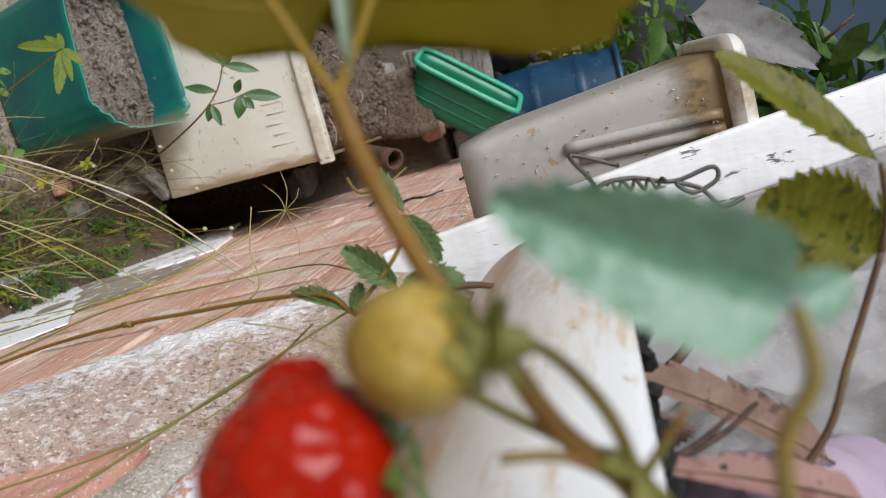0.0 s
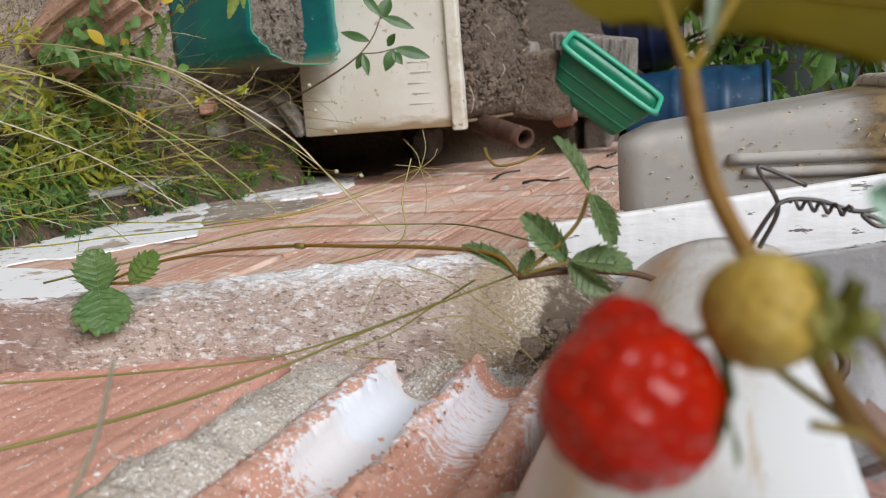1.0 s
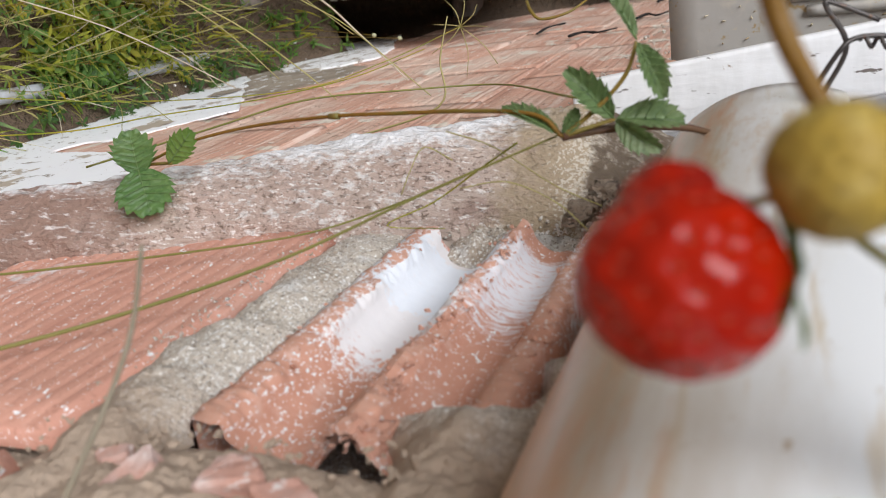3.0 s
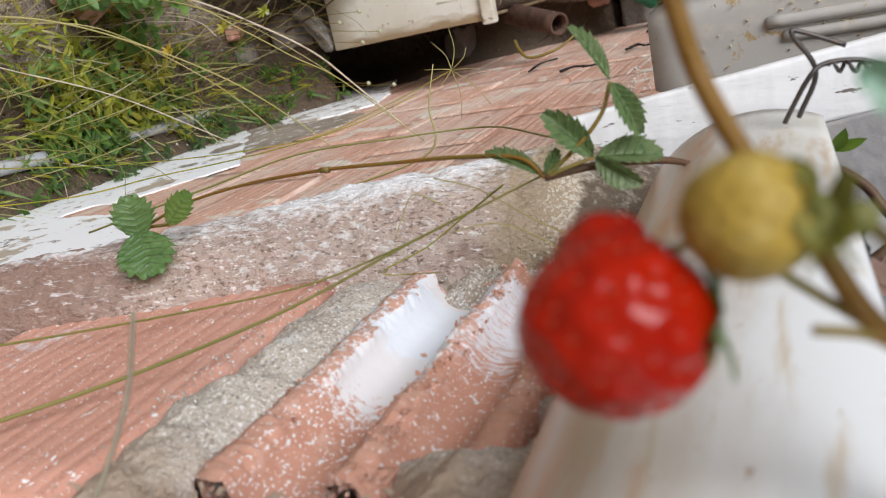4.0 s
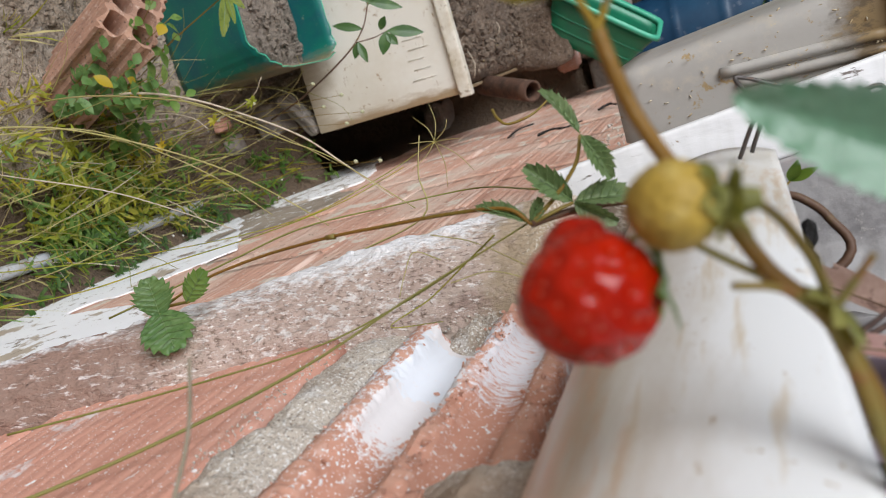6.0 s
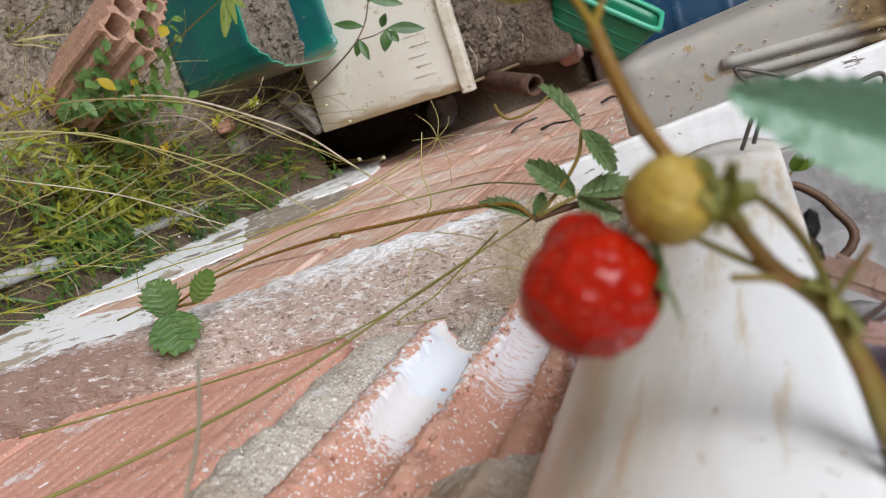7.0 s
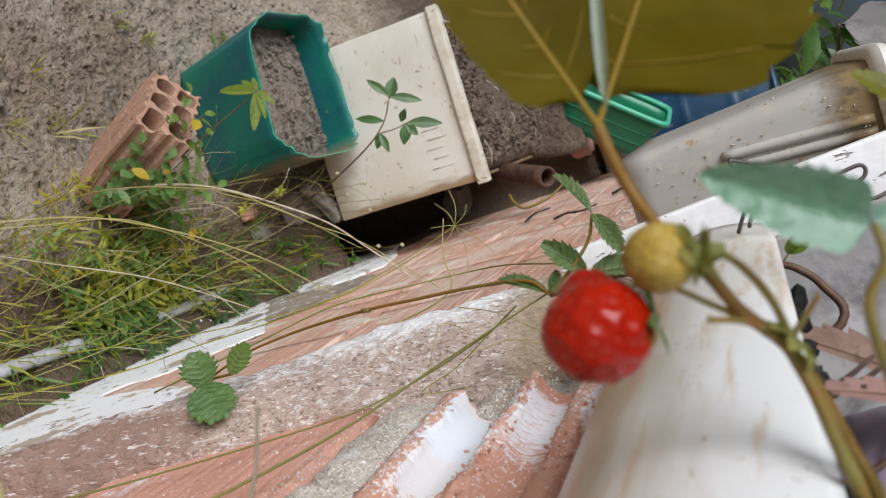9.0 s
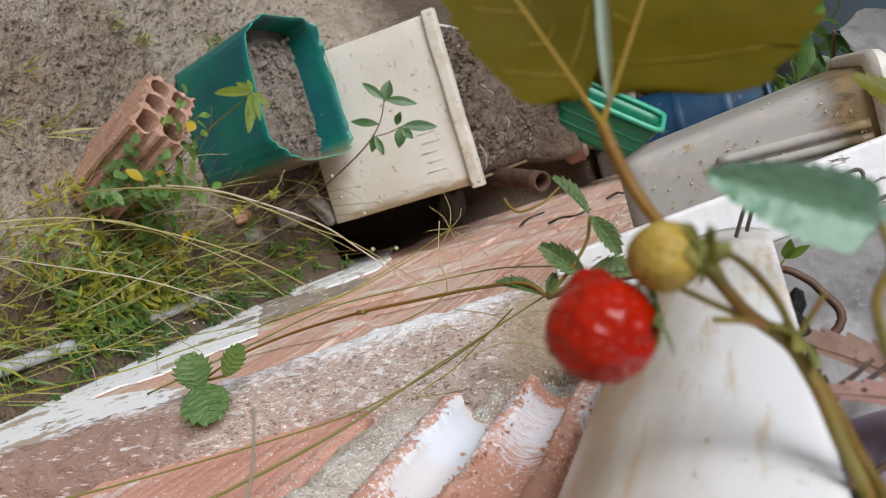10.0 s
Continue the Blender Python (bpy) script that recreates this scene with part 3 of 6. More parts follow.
# broken hollow brick: three ridges with two open channels between them
RIDGES = ((0.894, 0.9105), (0.949, 0.961), (0.991, 1.006))


def channel_profile():
    prof = [(-0.045, 0.8955)]
    for k, (a, b) in enumerate(RIDGES):
        prof += [(-0.006, a), (-0.001, a + 0.0015), (0.0, a + 0.3 * (b - a)), (0.001, (a + b) / 2), (0.0, a + 0.75 * (b - a)), (-0.001, b - 0.0015)]
        if k < 2:
            c = RIDGES[k + 1][0]
            deep = 0.021 if k == 0 else 0.017
            for i in range(1, 30):
                t = math.pi * i / 30
                prof.append((-deep * math.sin(t) ** 0.75, b + (c - b) * (0.5 - 0.5 * math.cos(t))))
    prof.append((-0.045, 1.0035))
    return prof


PROF = channel_profile()


def brick_shell(lo, hi, x0, x1):
    rows_ = PROF[lo:hi]

    def fn(u, v):
        y, z = rows_[round(u * (len(rows_) - 1))]
        rim = 1.0 if y > -0.004 else 0.06
        x = x0 + (x1 - x0) * v + (0.005 * noise.noise((z * 120, y * 90, 2)) if v in (0, 1) else 0)
        r = rim * (0.003 * noise.noise((x * 60, 3, z * 60)) + 0.0016 * noise.noise((x * 190, 5, z * 190)) + 0.0014 * noise.noise((x * 420, 5, z * 420)))
        low = -0.004 * rim * max(0, noise.noise((x * 22, 9, z * 14)))
        return Vector((x, WALL_Y + y + r + low, z + 0.7 * r))

    bm = grid(fn, len(rows_) - 1, 150)
    bmesh.ops.recalc_face_normals(bm, faces=bm.faces[:])
    return bm


def channel_clay(name, white, spread):
    """Smooth fired clay inside a channel, spattered with limewash in small drops."""
    return mat(name, (0.66, 0.345, 0.245), 0.8, var=[(26, (0.56, 0.265, 0.175), 0.45, 0.7, 6), (60, (0.72, 0.47, 0.38), 0.54, 0.68, 7), ((520, 640, 640), white, 0.67 - spread, 0.69 - spread, 1), ((220, 260, 260), white, 0.7, 0.71, 1)],
               bump=[(300, 0.3, 0.0008), (60, 0.2, 0.0015)])


CH_A = channel_clay("limewashed_channel", (0.88, 0.87, 0.87), 0.045)
banded(CH_A, 0, (0.27, 0.365), (0.474, 0.46), (0.84, 0.81, 0.81), (400, 260, 260), 1.2, 1.32, 3)
banded(CH_A, 0, (0.358, 0.4), (0.472, 0.45), (0.83, 0.86, 0.91), (160, 160, 160), 1.32, 1.4, 6)
CH_B = channel_clay("spattered_channel", (0.88, 0.87, 0.86), 0.025)
banded(CH_B, 0, (0.25, 0.4), (0.482, 0.45), (0.84, 0.82, 0.85), (520, 130, 130), 1.3, 1.48, 5)
for m in (CH_A, CH_B):
    banded(m, 1, (WALL_Y - 0.004, WALL_Y - 0.0005), (9.0, 8.0), (0.62, 0.345, 0.25), (330, 330, 330), 1.4, 1.52, 4)
broken = thing("broken_brick", "broken hollow clay brick with open white-smeared channels", "brick")
split = PROF.index((0.001, (RIDGES[1][0] + RIDGES[1][1]) / 2))
part("channel", brick_shell(0, split + 1, 0.268, 0.464), CH_A, broken, "clay channel brushed with white limewash")
part("channel", brick_shell(split, len(PROF), 0.272, 0.472), CH_B, broken, "pink clay channel speckled white")


# plaster column between the near and far brickwork
def column(u, v):
    z = -0.08 + 1.11 * v
    lean = 0.3 * (z - 0.93)
    wide = max(0.045, 0.152 - 0.25 * max(0, 0.93 - z))
    x = 0.47 + lean + wide * u
    tuck = 0.6 * max(0.0, z - 0.965)
    y = -0.142 - 0.03 * max(0, 0.1 - u) / 0.1 + 0.042 * math.sin(math.pi * min(1.0, u * 1.15) * 0.75) - 0.1 * max(0, u - 0.86) / 0.14 - tuck
    p = Vector((x, y, z))
    return p + 0.006 * noise.noise_vector((p.x * 14, p.y * 14, p.z * 7)) + 0.0026 * noise.noise_vector(p * 60) + 0.0018 * noise.noise_vector((p.x * 140, p.y * 140, p.z * 80)) + 0.0009 * noise.noise_vector(p * 300)


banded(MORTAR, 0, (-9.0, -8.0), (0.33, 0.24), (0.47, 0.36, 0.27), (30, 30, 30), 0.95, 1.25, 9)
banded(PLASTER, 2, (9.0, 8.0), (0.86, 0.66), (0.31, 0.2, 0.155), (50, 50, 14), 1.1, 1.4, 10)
banded(PLASTER, 2, (0.6, 0.8), (1.02, 0.9), (0.74, 0.7, 0.67), (170, 170, 90), 1.53, 1.64, 8)
banded(PLASTER, 1, (-0.12, -0.098), (9.0, 8.0), (0.82, 0.81, 0.81), (90, 90, 34), 1.27, 1.46, 10)
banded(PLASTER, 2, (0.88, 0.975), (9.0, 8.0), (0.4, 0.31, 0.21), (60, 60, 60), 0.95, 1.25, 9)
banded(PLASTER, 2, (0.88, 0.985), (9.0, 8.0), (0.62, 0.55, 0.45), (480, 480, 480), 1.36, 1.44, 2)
# dark of the crevice below the pipe, painted onto the column's top
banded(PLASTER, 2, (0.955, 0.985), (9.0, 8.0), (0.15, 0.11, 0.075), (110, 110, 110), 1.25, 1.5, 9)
banded(PLASTER, 2, (9.0, 8.0), (0.98, 0.8), (0.7, 0.63, 0.6), (260, 260, 30), 1.57, 1.66, 5)
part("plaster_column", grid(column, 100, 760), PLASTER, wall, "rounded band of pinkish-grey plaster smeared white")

# far courses
for k, z in enumerate((0.03, 0.205, 0.38, 0.555, 0.73)):
    x = 0.45 + 0.1 * (k % 2)
    while x < 2.75:
        lay_far(far_wall, x, z + 0.004 * math.sin(5 * x), FAR_Y + 0.002 * math.sin(9 * x + k), 0.2475, 0.1735, CLAY_FAR)
        x += 0.25
for x in (0.7, 0.96, 1.22, 1.48, 1.74, 2.0, 2.26):
    lay_far(far_wall, x, 0.904, FAR_Y + 0.006, 0.257, 0.09, CLAY_FAR)


def skim(points, y, t, seed, material, label, lean=0.0):
    """A thin ragged coat of plaster or paint on the wall, bounded by the x, z corners."""
    bm = bmesh.new()
    loop = []
    for (xa, za), (xb, zb) in zip(points, points[1:] + points[:1]):
        n = max(2, int(math.hypot(xb - xa, zb - za) / 0.006))
        for i in range(n):
            f = i / n
            x, z = xa + (xb - xa) * f, za + (zb - za) * f
            q = noise.noise_vector((x * 16, z * 16, seed)) * 0.012 + noise.noise_vector((x * 45, z * 45, seed)) * 0.007
            loop.append(bm.verts.new((x + q.x, y, z + q.y)))
    f = bm.faces.new(loop)
    bmesh.ops.inset_region(bm, faces=[f], thickness=0.009, depth=0.0, use_boundary=True)
    for v in loop:
        v.co.y -= 0.13 * t
    for v in bm.verts:
        v.co.y += lean * (0.42 - v.co.z)
    bmesh.ops.recalc_face_normals(bm, faces=bm.faces[:])
    return part("lime_coat", bm, material, far_wall, label, smooth=False)


skim([(0.3, -0.05), (1.55, -0.05), (1.5, 0.04), (1.2, 0.245), (1.11, 0.295), (1.0, 0.255), (0.95, 0.24), (0.93, 0.16), (0.885, 0.15), (0.86, 0.28), (0.835, 0.34), (0.82, 0.385), (0.75, 0.42), (0.68, 0.422), (0.62, 0.385), (0.56, 0.33), (0.3, 0.3)], FAR_Y + 0.0022, 0.02, 1.0, LIME, "flaking white limewash at the wall's foot", 0.006)
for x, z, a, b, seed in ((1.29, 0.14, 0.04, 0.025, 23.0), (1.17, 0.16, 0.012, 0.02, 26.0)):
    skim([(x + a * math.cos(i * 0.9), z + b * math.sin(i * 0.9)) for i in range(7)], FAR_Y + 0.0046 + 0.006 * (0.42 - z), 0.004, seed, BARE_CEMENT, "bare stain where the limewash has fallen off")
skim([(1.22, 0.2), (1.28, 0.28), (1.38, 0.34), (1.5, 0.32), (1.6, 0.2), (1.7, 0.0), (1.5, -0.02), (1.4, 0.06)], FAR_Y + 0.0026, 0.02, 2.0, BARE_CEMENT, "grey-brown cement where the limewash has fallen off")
skim([(1.5, 0.17), (1.53, 0.26), (1.62, 0.29), (1.78, 0.25), (1.97, 0.16), (2.2, 0.1), (2.2, -0.05), (1.7, -0.05), (1.58, 0.06)], FAR_Y + 0.005, 0.03, 5.0, FLAKY, "crumbling patch of flaking limewash", 0.006)
skim([(0.72, 0.93), (1.0, 0.935), (1.25, 0.95), (1.2, 1.0), (0.7, 1.0)], FAR_Y + 0.016, 0.03, 3.0, MORTAR, "grey mortar on the top course")
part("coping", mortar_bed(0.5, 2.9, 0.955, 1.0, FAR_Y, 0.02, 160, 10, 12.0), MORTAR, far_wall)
for pts in ([(1.601, -0.167, 0.699), (1.645, -0.167, 0.716), (1.616, -0.167, 0.751), (1.658, -0.167, 0.777)], [(1.796, -0.167, 0.790), (1.864, -0.167, 0.802), (1.818, -0.167, 0.827), (1.873, -0.167, 0.843)], [(1.698, -0.167, 0.609), (1.815, -0.167, 0.601), (1.868, -0.167, 0.626)], [(2.150, -0.167, 0.781), (2.232, -0.167, 0.789), (2.348, -0.167, 0.782)]):
    part("crack", tube(pts, 0.003, 0.0015, sides=6, wob=0.5), DARK, far_wall, "dark ragged crack in the clay")
chunk((0.69, -0.165, 1.003), (0.03, 0.03, 0.018), CLAY, far_wall, seed=7)
chunk((0.675, -0.108, 0.998), (0.014, 0.013, 0.016), CLAY_OLD, far_wall, seed=8)

# ---------------------------------------------------------------- white board, pipe and grey tub on the wall
post = thing("white_board", "upright board in worn flaking white paint", "board")
bm = box(0.645, 0.657, -0.138, -0.091, 0.945, 1.55, 0.003, 2)
for v in bm.verts:
    v.co.y += 0.1 * (v.co.z - 1.005)
    v.co.x += 0.14 * (v.co.z - 1.005)
part("board", bm, WHITE_PAINT, post)

pipe = thing("pvc_planter", "large stained white plastic pipe used as a planter on the wall", "planter")
PIPE_Y, PIPE_Z, PIPE_R = -0.1514, 1.0837, 0.0667


def pipe_shell(u, v):
    a = radians(-206 + 232 * u)
    x = -0.3 + 0.815 * v
    r = PIPE_R * (1 + 0.004 * noise.noise((x * 6, u * 4, 0)))
    return Vector((x, PIPE_Y + r * math.cos(a), PIPE_Z - 0.018 * (x - 0.4) + r * math.sin(a)))


# browner lower flank: dirt streaks plus the underside's shading put into the colour
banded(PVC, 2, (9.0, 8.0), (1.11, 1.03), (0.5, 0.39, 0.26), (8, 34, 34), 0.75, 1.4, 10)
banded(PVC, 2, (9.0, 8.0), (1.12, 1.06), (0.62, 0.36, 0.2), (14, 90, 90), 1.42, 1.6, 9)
banded(PVC, 0, (0.22, 0.34), (0.6, 0.46), (0.6, 0.42, 0.25), (40, 150, 150), 1.5, 1.78, 10)
banded(PVC, 0, (0.5, 0.585), (9.0, 8.0), (0.55, 0.38, 0.22), (30, 60, 160), 1.0, 1.3, 9)
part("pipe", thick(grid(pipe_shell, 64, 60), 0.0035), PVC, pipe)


def pipe_soil(u, v):
    x = -0.28 + 0.785 * v
    y = PIPE_Y + (2 * u - 1) * 0.0605
    return Vector((x, y, 1.1 + 0.012 * noise.noise((x * 30, y * 30, 0)) + 0.006 * noise.noise((x * 90, y * 90, 0))))


part("soil", grid(pipe_soil, 16, 110), DARK, pipe, "black crumbly compost")

tub = thing("grey_tub", "dusty grey plastic tub with ribs standing on the wall", "tub")


def tub_shell(u, v):
    a = 2 * math.pi * u
    k = v
    hx, hy = 0.13 + 0.02 * k, 0.078 + 0.022 * k
    c, s = math.cos(a), math.sin(a)
    e = 0.15
    return Vector((0.842 + hx * math.copysign(abs(c) ** e, c), -0.118 + hy * math.copysign(abs(s) ** e, s), 1.003 + 0.205 * k))


bm = grid(tub_shell, 96, 10, closed_u=True)
bmesh.ops.holes_fill(bm, edges=[e for e in bm.edges if e.is_boundary and e.verts[0].co.z < 1.01])
part("body", thick(bm, 0.004), GREY_PLASTIC, tub)


def tub_rim(u, v):
    a, b = 2 * math.pi * u, 2 * math.pi * v
    c, s = math.cos(a), math.sin(a)
    e = 0.15
    r = 0.009
    q = Vector((0.153 * math.copysign(abs(c) ** e, c), 0.103 * math.copysign(abs(s) ** e, s), 0))
    return Vector((0.842, -0.118, 1.21)) + q * (1 + 0.07 * math.cos(b)) + Vector((0, 0, r * math.sin(b)))


part("rim", grid(tub_rim, 96, 10, closed_u=True), RIM_DIRTY, tub, "thick dirty white rim")
for y, z in ((-0.061, 1.085), (-0.0715, 1.095)):
    part("rib", tube([(0.7035, y, z), (0.698, y, 1.14), (0.6925, y, 1.197)], 0.0042, sides=10), GREY_PLASTIC, tub)


def heap(x0, x1, y0, y1, z, h, material, name, parent, n=40, seed=0.0):
    def fn(u, v):
        x, y = x0 + (x1 - x0) * u, y0 + (y1 - y0) * v
        b = (math.sin(math.pi * u) * math.sin(math.pi * v)) ** 0.4
        return Vector((x, y, z + h * b + b * (0.012 * noise.noise((x * 28, y * 28, seed)) + 0.006 * noise.noise((x * 80, y * 80, seed)))))
    return part(name, grid(fn, n, n), material, parent)


heap(0.72, 0.965, -0.205, -0.03, 1.15, 0.02, SOIL, "soil", tub)

rs = random.Random(77)
bm = bmesh.new()
for i in range(190):
    z, y = (rs.uniform(1.02, 1.19), rs.uniform(-0.12, -0.025)) if i < 60 else (1.195 - abs(rs.gauss(0, 0.035)), rs.gauss(-0.082, 0.014))
    k = (z - 1.003) / 0.205
    c = Vector((0.842 - 0.13 - 0.02 * k - 0.001, y, z))
    q = Euler((rs.uniform(0, 6), rs.uniform(0, 6), rs.uniform(0, 6))).to_matrix()
    ico = bmesh.ops.create_icosphere(bm, subdivisions=1, radius=1.0)
    a, b = rs.uniform(0.0006, 0.0026), rs.uniform(0.0003, 0.0008)
    for v in ico["verts"]:
        v.co = c + q @ Vector((v.co.x * a, v.co.y * b, v.co.z * b))
tagged(part("mud_specks", bm, PALE_MUD, tub), kind="stuff")

wire = thing("twisted_wire", "twisted rusty fence wire hooked over the pipe", "wire")
W1 = [(0.468, -0.083, 1.094), (0.461, -0.065, 1.104), (0.463, -0.059, 1.111), (0.467, -0.06, 1.125), (0.47, -0.066, 1.142), (0.474, -0.064, 1.16), (0.473, -0.07, 1.161), (0.47, -0.073, 1.15), (0.469, -0.067, 1.143), (0.471, -0.072, 1.153), (0.471, -0.082, 1.161), (0.474, -0.081, 1.171)]
W2 = [(0.472, -0.082, 1.1), (0.466, -0.062, 1.108), (0.463, -0.045, 1.1), (0.464, -0.044, 1.103), (0.467, -0.053, 1.12)]
part("strand", tube(W1, 0.0011, sides=8, steps=8), WIRE, wire)
part("strand", tube(W2, 0.0011, sides=8, steps=8), WIRE, wire)
coil = [(0.4655 + 0.0022 * math.cos(i * 1.2), -0.0605 - 0.0002 * i + 0.0022 * math.sin(i * 1.2), 1.113 + 0.0011 * i) for i in range(24)]
part("strand", tube(coil, 0.0009, sides=6, steps=3), WIRE, wire)

# grey sheet and mauve bag behind the pipe
def tarp(u, v):
    z = 0.985 + 0.615 * v
    k = 0.14 * (z - 1.005)
    if u < 0.7:
        x, y = -0.1 + 0.71 * u / 0.7, -0.25
    else:
        a = (u - 0.7) / 0.3
        x, y = 0.61 + (0.038 + k) * min(1.0, 2.2 * a), -0.25 + (0.112 + 0.1 * (z - 1.005)) * max(0.0, a - 0.1) / 0.9
    fold = 1.0 if u < 0.7 else max(0.1, 1 - 4 * (u - 0.7))
    q = fold * (0.03 * abs(noise.noise((x * 9, z * 9, 0))) + 0.014 * abs(noise.noise((x * 26, z * 26, 1)))) + 0.003 * fold * noise.noise((x * 70, z * 70, 1))
    return Vector((x - (0.2 * q if u > 0.7 else 0.0), y + q, z))


tagged(part("grey_sheet", thick(grid(tarp, 140, 80), 0.002), SHEET), "crumpled dirty grey plastic sheet behind the pipe", "plastic sheet")


def bag(u, v):
    a, b = 2 * math.pi * u, math.pi * (v - 0.5)
    p = Vector((0.06 * math.cos(b) * math.cos(a), 0.034 * math.cos(b) * math.sin(a), 0.058 * math.sin(b))) + Vector((0.385, -0.196, 1.158))
    return p + 0.014 * noise.noise_vector(p * 22) + 0.004 * noise.noise_vector(p * 80)


tagged(part("mauve_bag", grid(bag, 48, 40, closed_u=True), MAUVE), "crumpled pale mauve plastic bag beside the pipe", "plastic bag")

# ---------------------------------------------------------------- yard things
crate = thing("cream_box", "dirty cream plastic box full of dark soil", "box")
X0, X1, Y0, Y1, Z0, Z1 = 1.722, 2.42, -0.052, 0.335, 0.17, 0.53
banded(BOX_PLASTIC, 1, (9.0, 8.0), (0.01, -0.05), (0.36, 0.26, 0.15), (50, 50, 12), 1.05, 1.4, 9)
banded(BOX_PLASTIC, 2, (9.0, 8.0), (0.32, 0.17), (0.5, 0.42, 0.3), (40, 40, 20), 1.0, 1.5, 9)
part("front", box(X0, X0 + 0.008, Y0, Y1, Z0, Z1, 0.003, 2, 6, 0.003, 6), BOX_PLASTIC, crate)
part("back", box(X1 - 0.008, X1, Y0, Y1, Z0, Z1 - 0.06, 0.003), BOX_PLASTIC, crate)
part("side", box(X0 + 0.008, X1 - 0.008, Y0, Y0 + 0.008, Z0, Z1 - 0.03, 0.003), BOX_PLASTIC, crate)
part("side", box(X0 + 0.008, X1 - 0.008, Y1 - 0.008, Y1, Z0, Z1 - 0.03, 0.003), BOX_PLASTIC, crate)
part("bottom", box(X0 + 0.008, X1 - 0.008, Y0 + 0.008, Y1 - 0.008, Z0, Z0 + 0.01), BOX_PLASTIC, crate)
part("rim", box(X0 - 0.012, X0 + 0.012, Y0 - 0.008, Y1 + 0.006, Z1 - 0.004, Z1 + 0.024, 0.004, 2, 4, 0.002, 12), CRATE_RIM, crate, "chipped dirty cream rim")
for i in range(6):
    part("rib", box(X0 - 0.0004, X0 + 0.001, 0.0 + 0.022 * i, 0.001 + 0.022 * i, 0.43 + 0.008 * (i % 2), 0.485 - 0.008 * (i % 3)), BOX_PLASTIC, crate)
heap(X0 + 0.008, X1 - 0.008, Y0 + 0.008, Y1 - 0.008, Z1 - 0.04, 0.06, SOIL, "soil", crate, 60, 3.0)

gtub = thing("green_tub", "cut-down green plastic drum filled with grey soil", "tub")


def gtub_point(u, k, inset=0.0):
    a = 2 * math.pi * u
    c, s = math.cos(a), math.sin(a)
    e = 0.3
    hx, hy = 0.085 + 0.03 * k - inset, 0.14 + 0.015 * k - inset
    cx, cy = 1.625 - 0.055 * k, 0.24 + 0.012 * k
    front = max(0.0, -c)
    rim = 0.275 + 0.018 * max(0.0, c) ** 0.5 - 0.045 * front ** 2 * math.sin(math.pi * (s * 0.5 + 0.5)) + 0.012 * noise.noise((c * 3, s * 3, 1)) + 0.006 * noise.noise((c * 12, s * 12, 1))
    notch = 0.035 * math.exp(-((math.copysign(abs(s) ** e, s) - 0.3) / 0.09) ** 2) * (c > 0)
    return Vector((cx + hx * math.copysign(abs(c) ** e, c), cy + hy * math.copysign(abs(s) ** e, s), -0.02 + k * (rim + 0.02 - notch * (k > 0.9))))


banded(GREEN_TUB, 1, (9.0, 8.0), (0.17, 0.09), (0.2, 0.15, 0.08), (30, 30, 12), 1.1, 1.4, 9)
bm = grid(lambda u, v: gtub_point(u, v), 120, 14, closed_u=True)
part("body", thick(bm, 0.003), GREEN_TUB, gtub)


# pale tube along the cut edge paints its thin highlight line
part("cut_edge", tube([gtub_point(k / 90, 1.0) for k in range(91)], 0.0011, 0.0011, sides=6, steps=0), GREEN_RIM, gtub, "cut edge with its highlight line painted pale")


def gtub_soil(u, v):
    p = gtub_point(u, 0.89 * 0.232 / (gtub_point(u, 0.89).z + 0.02), 0.004)
    c = Vector((1.58, 0.25, 0.212))
    q = c + (Vector((p.x, p.y, 0.212)) - c) * v
    return q + Vector((0, 0, 0.02 * (1 - v) + 0.01 * noise.noise((q.x * 30, q.y * 30, 0)) + 0.005 * noise.noise((q.x * 90, q.y * 90, 0))))


part("soil", grid(gtub_soil, 80, 24, closed_u=True), DRY_SOIL, gtub, "dry grey soil with bits of bark")

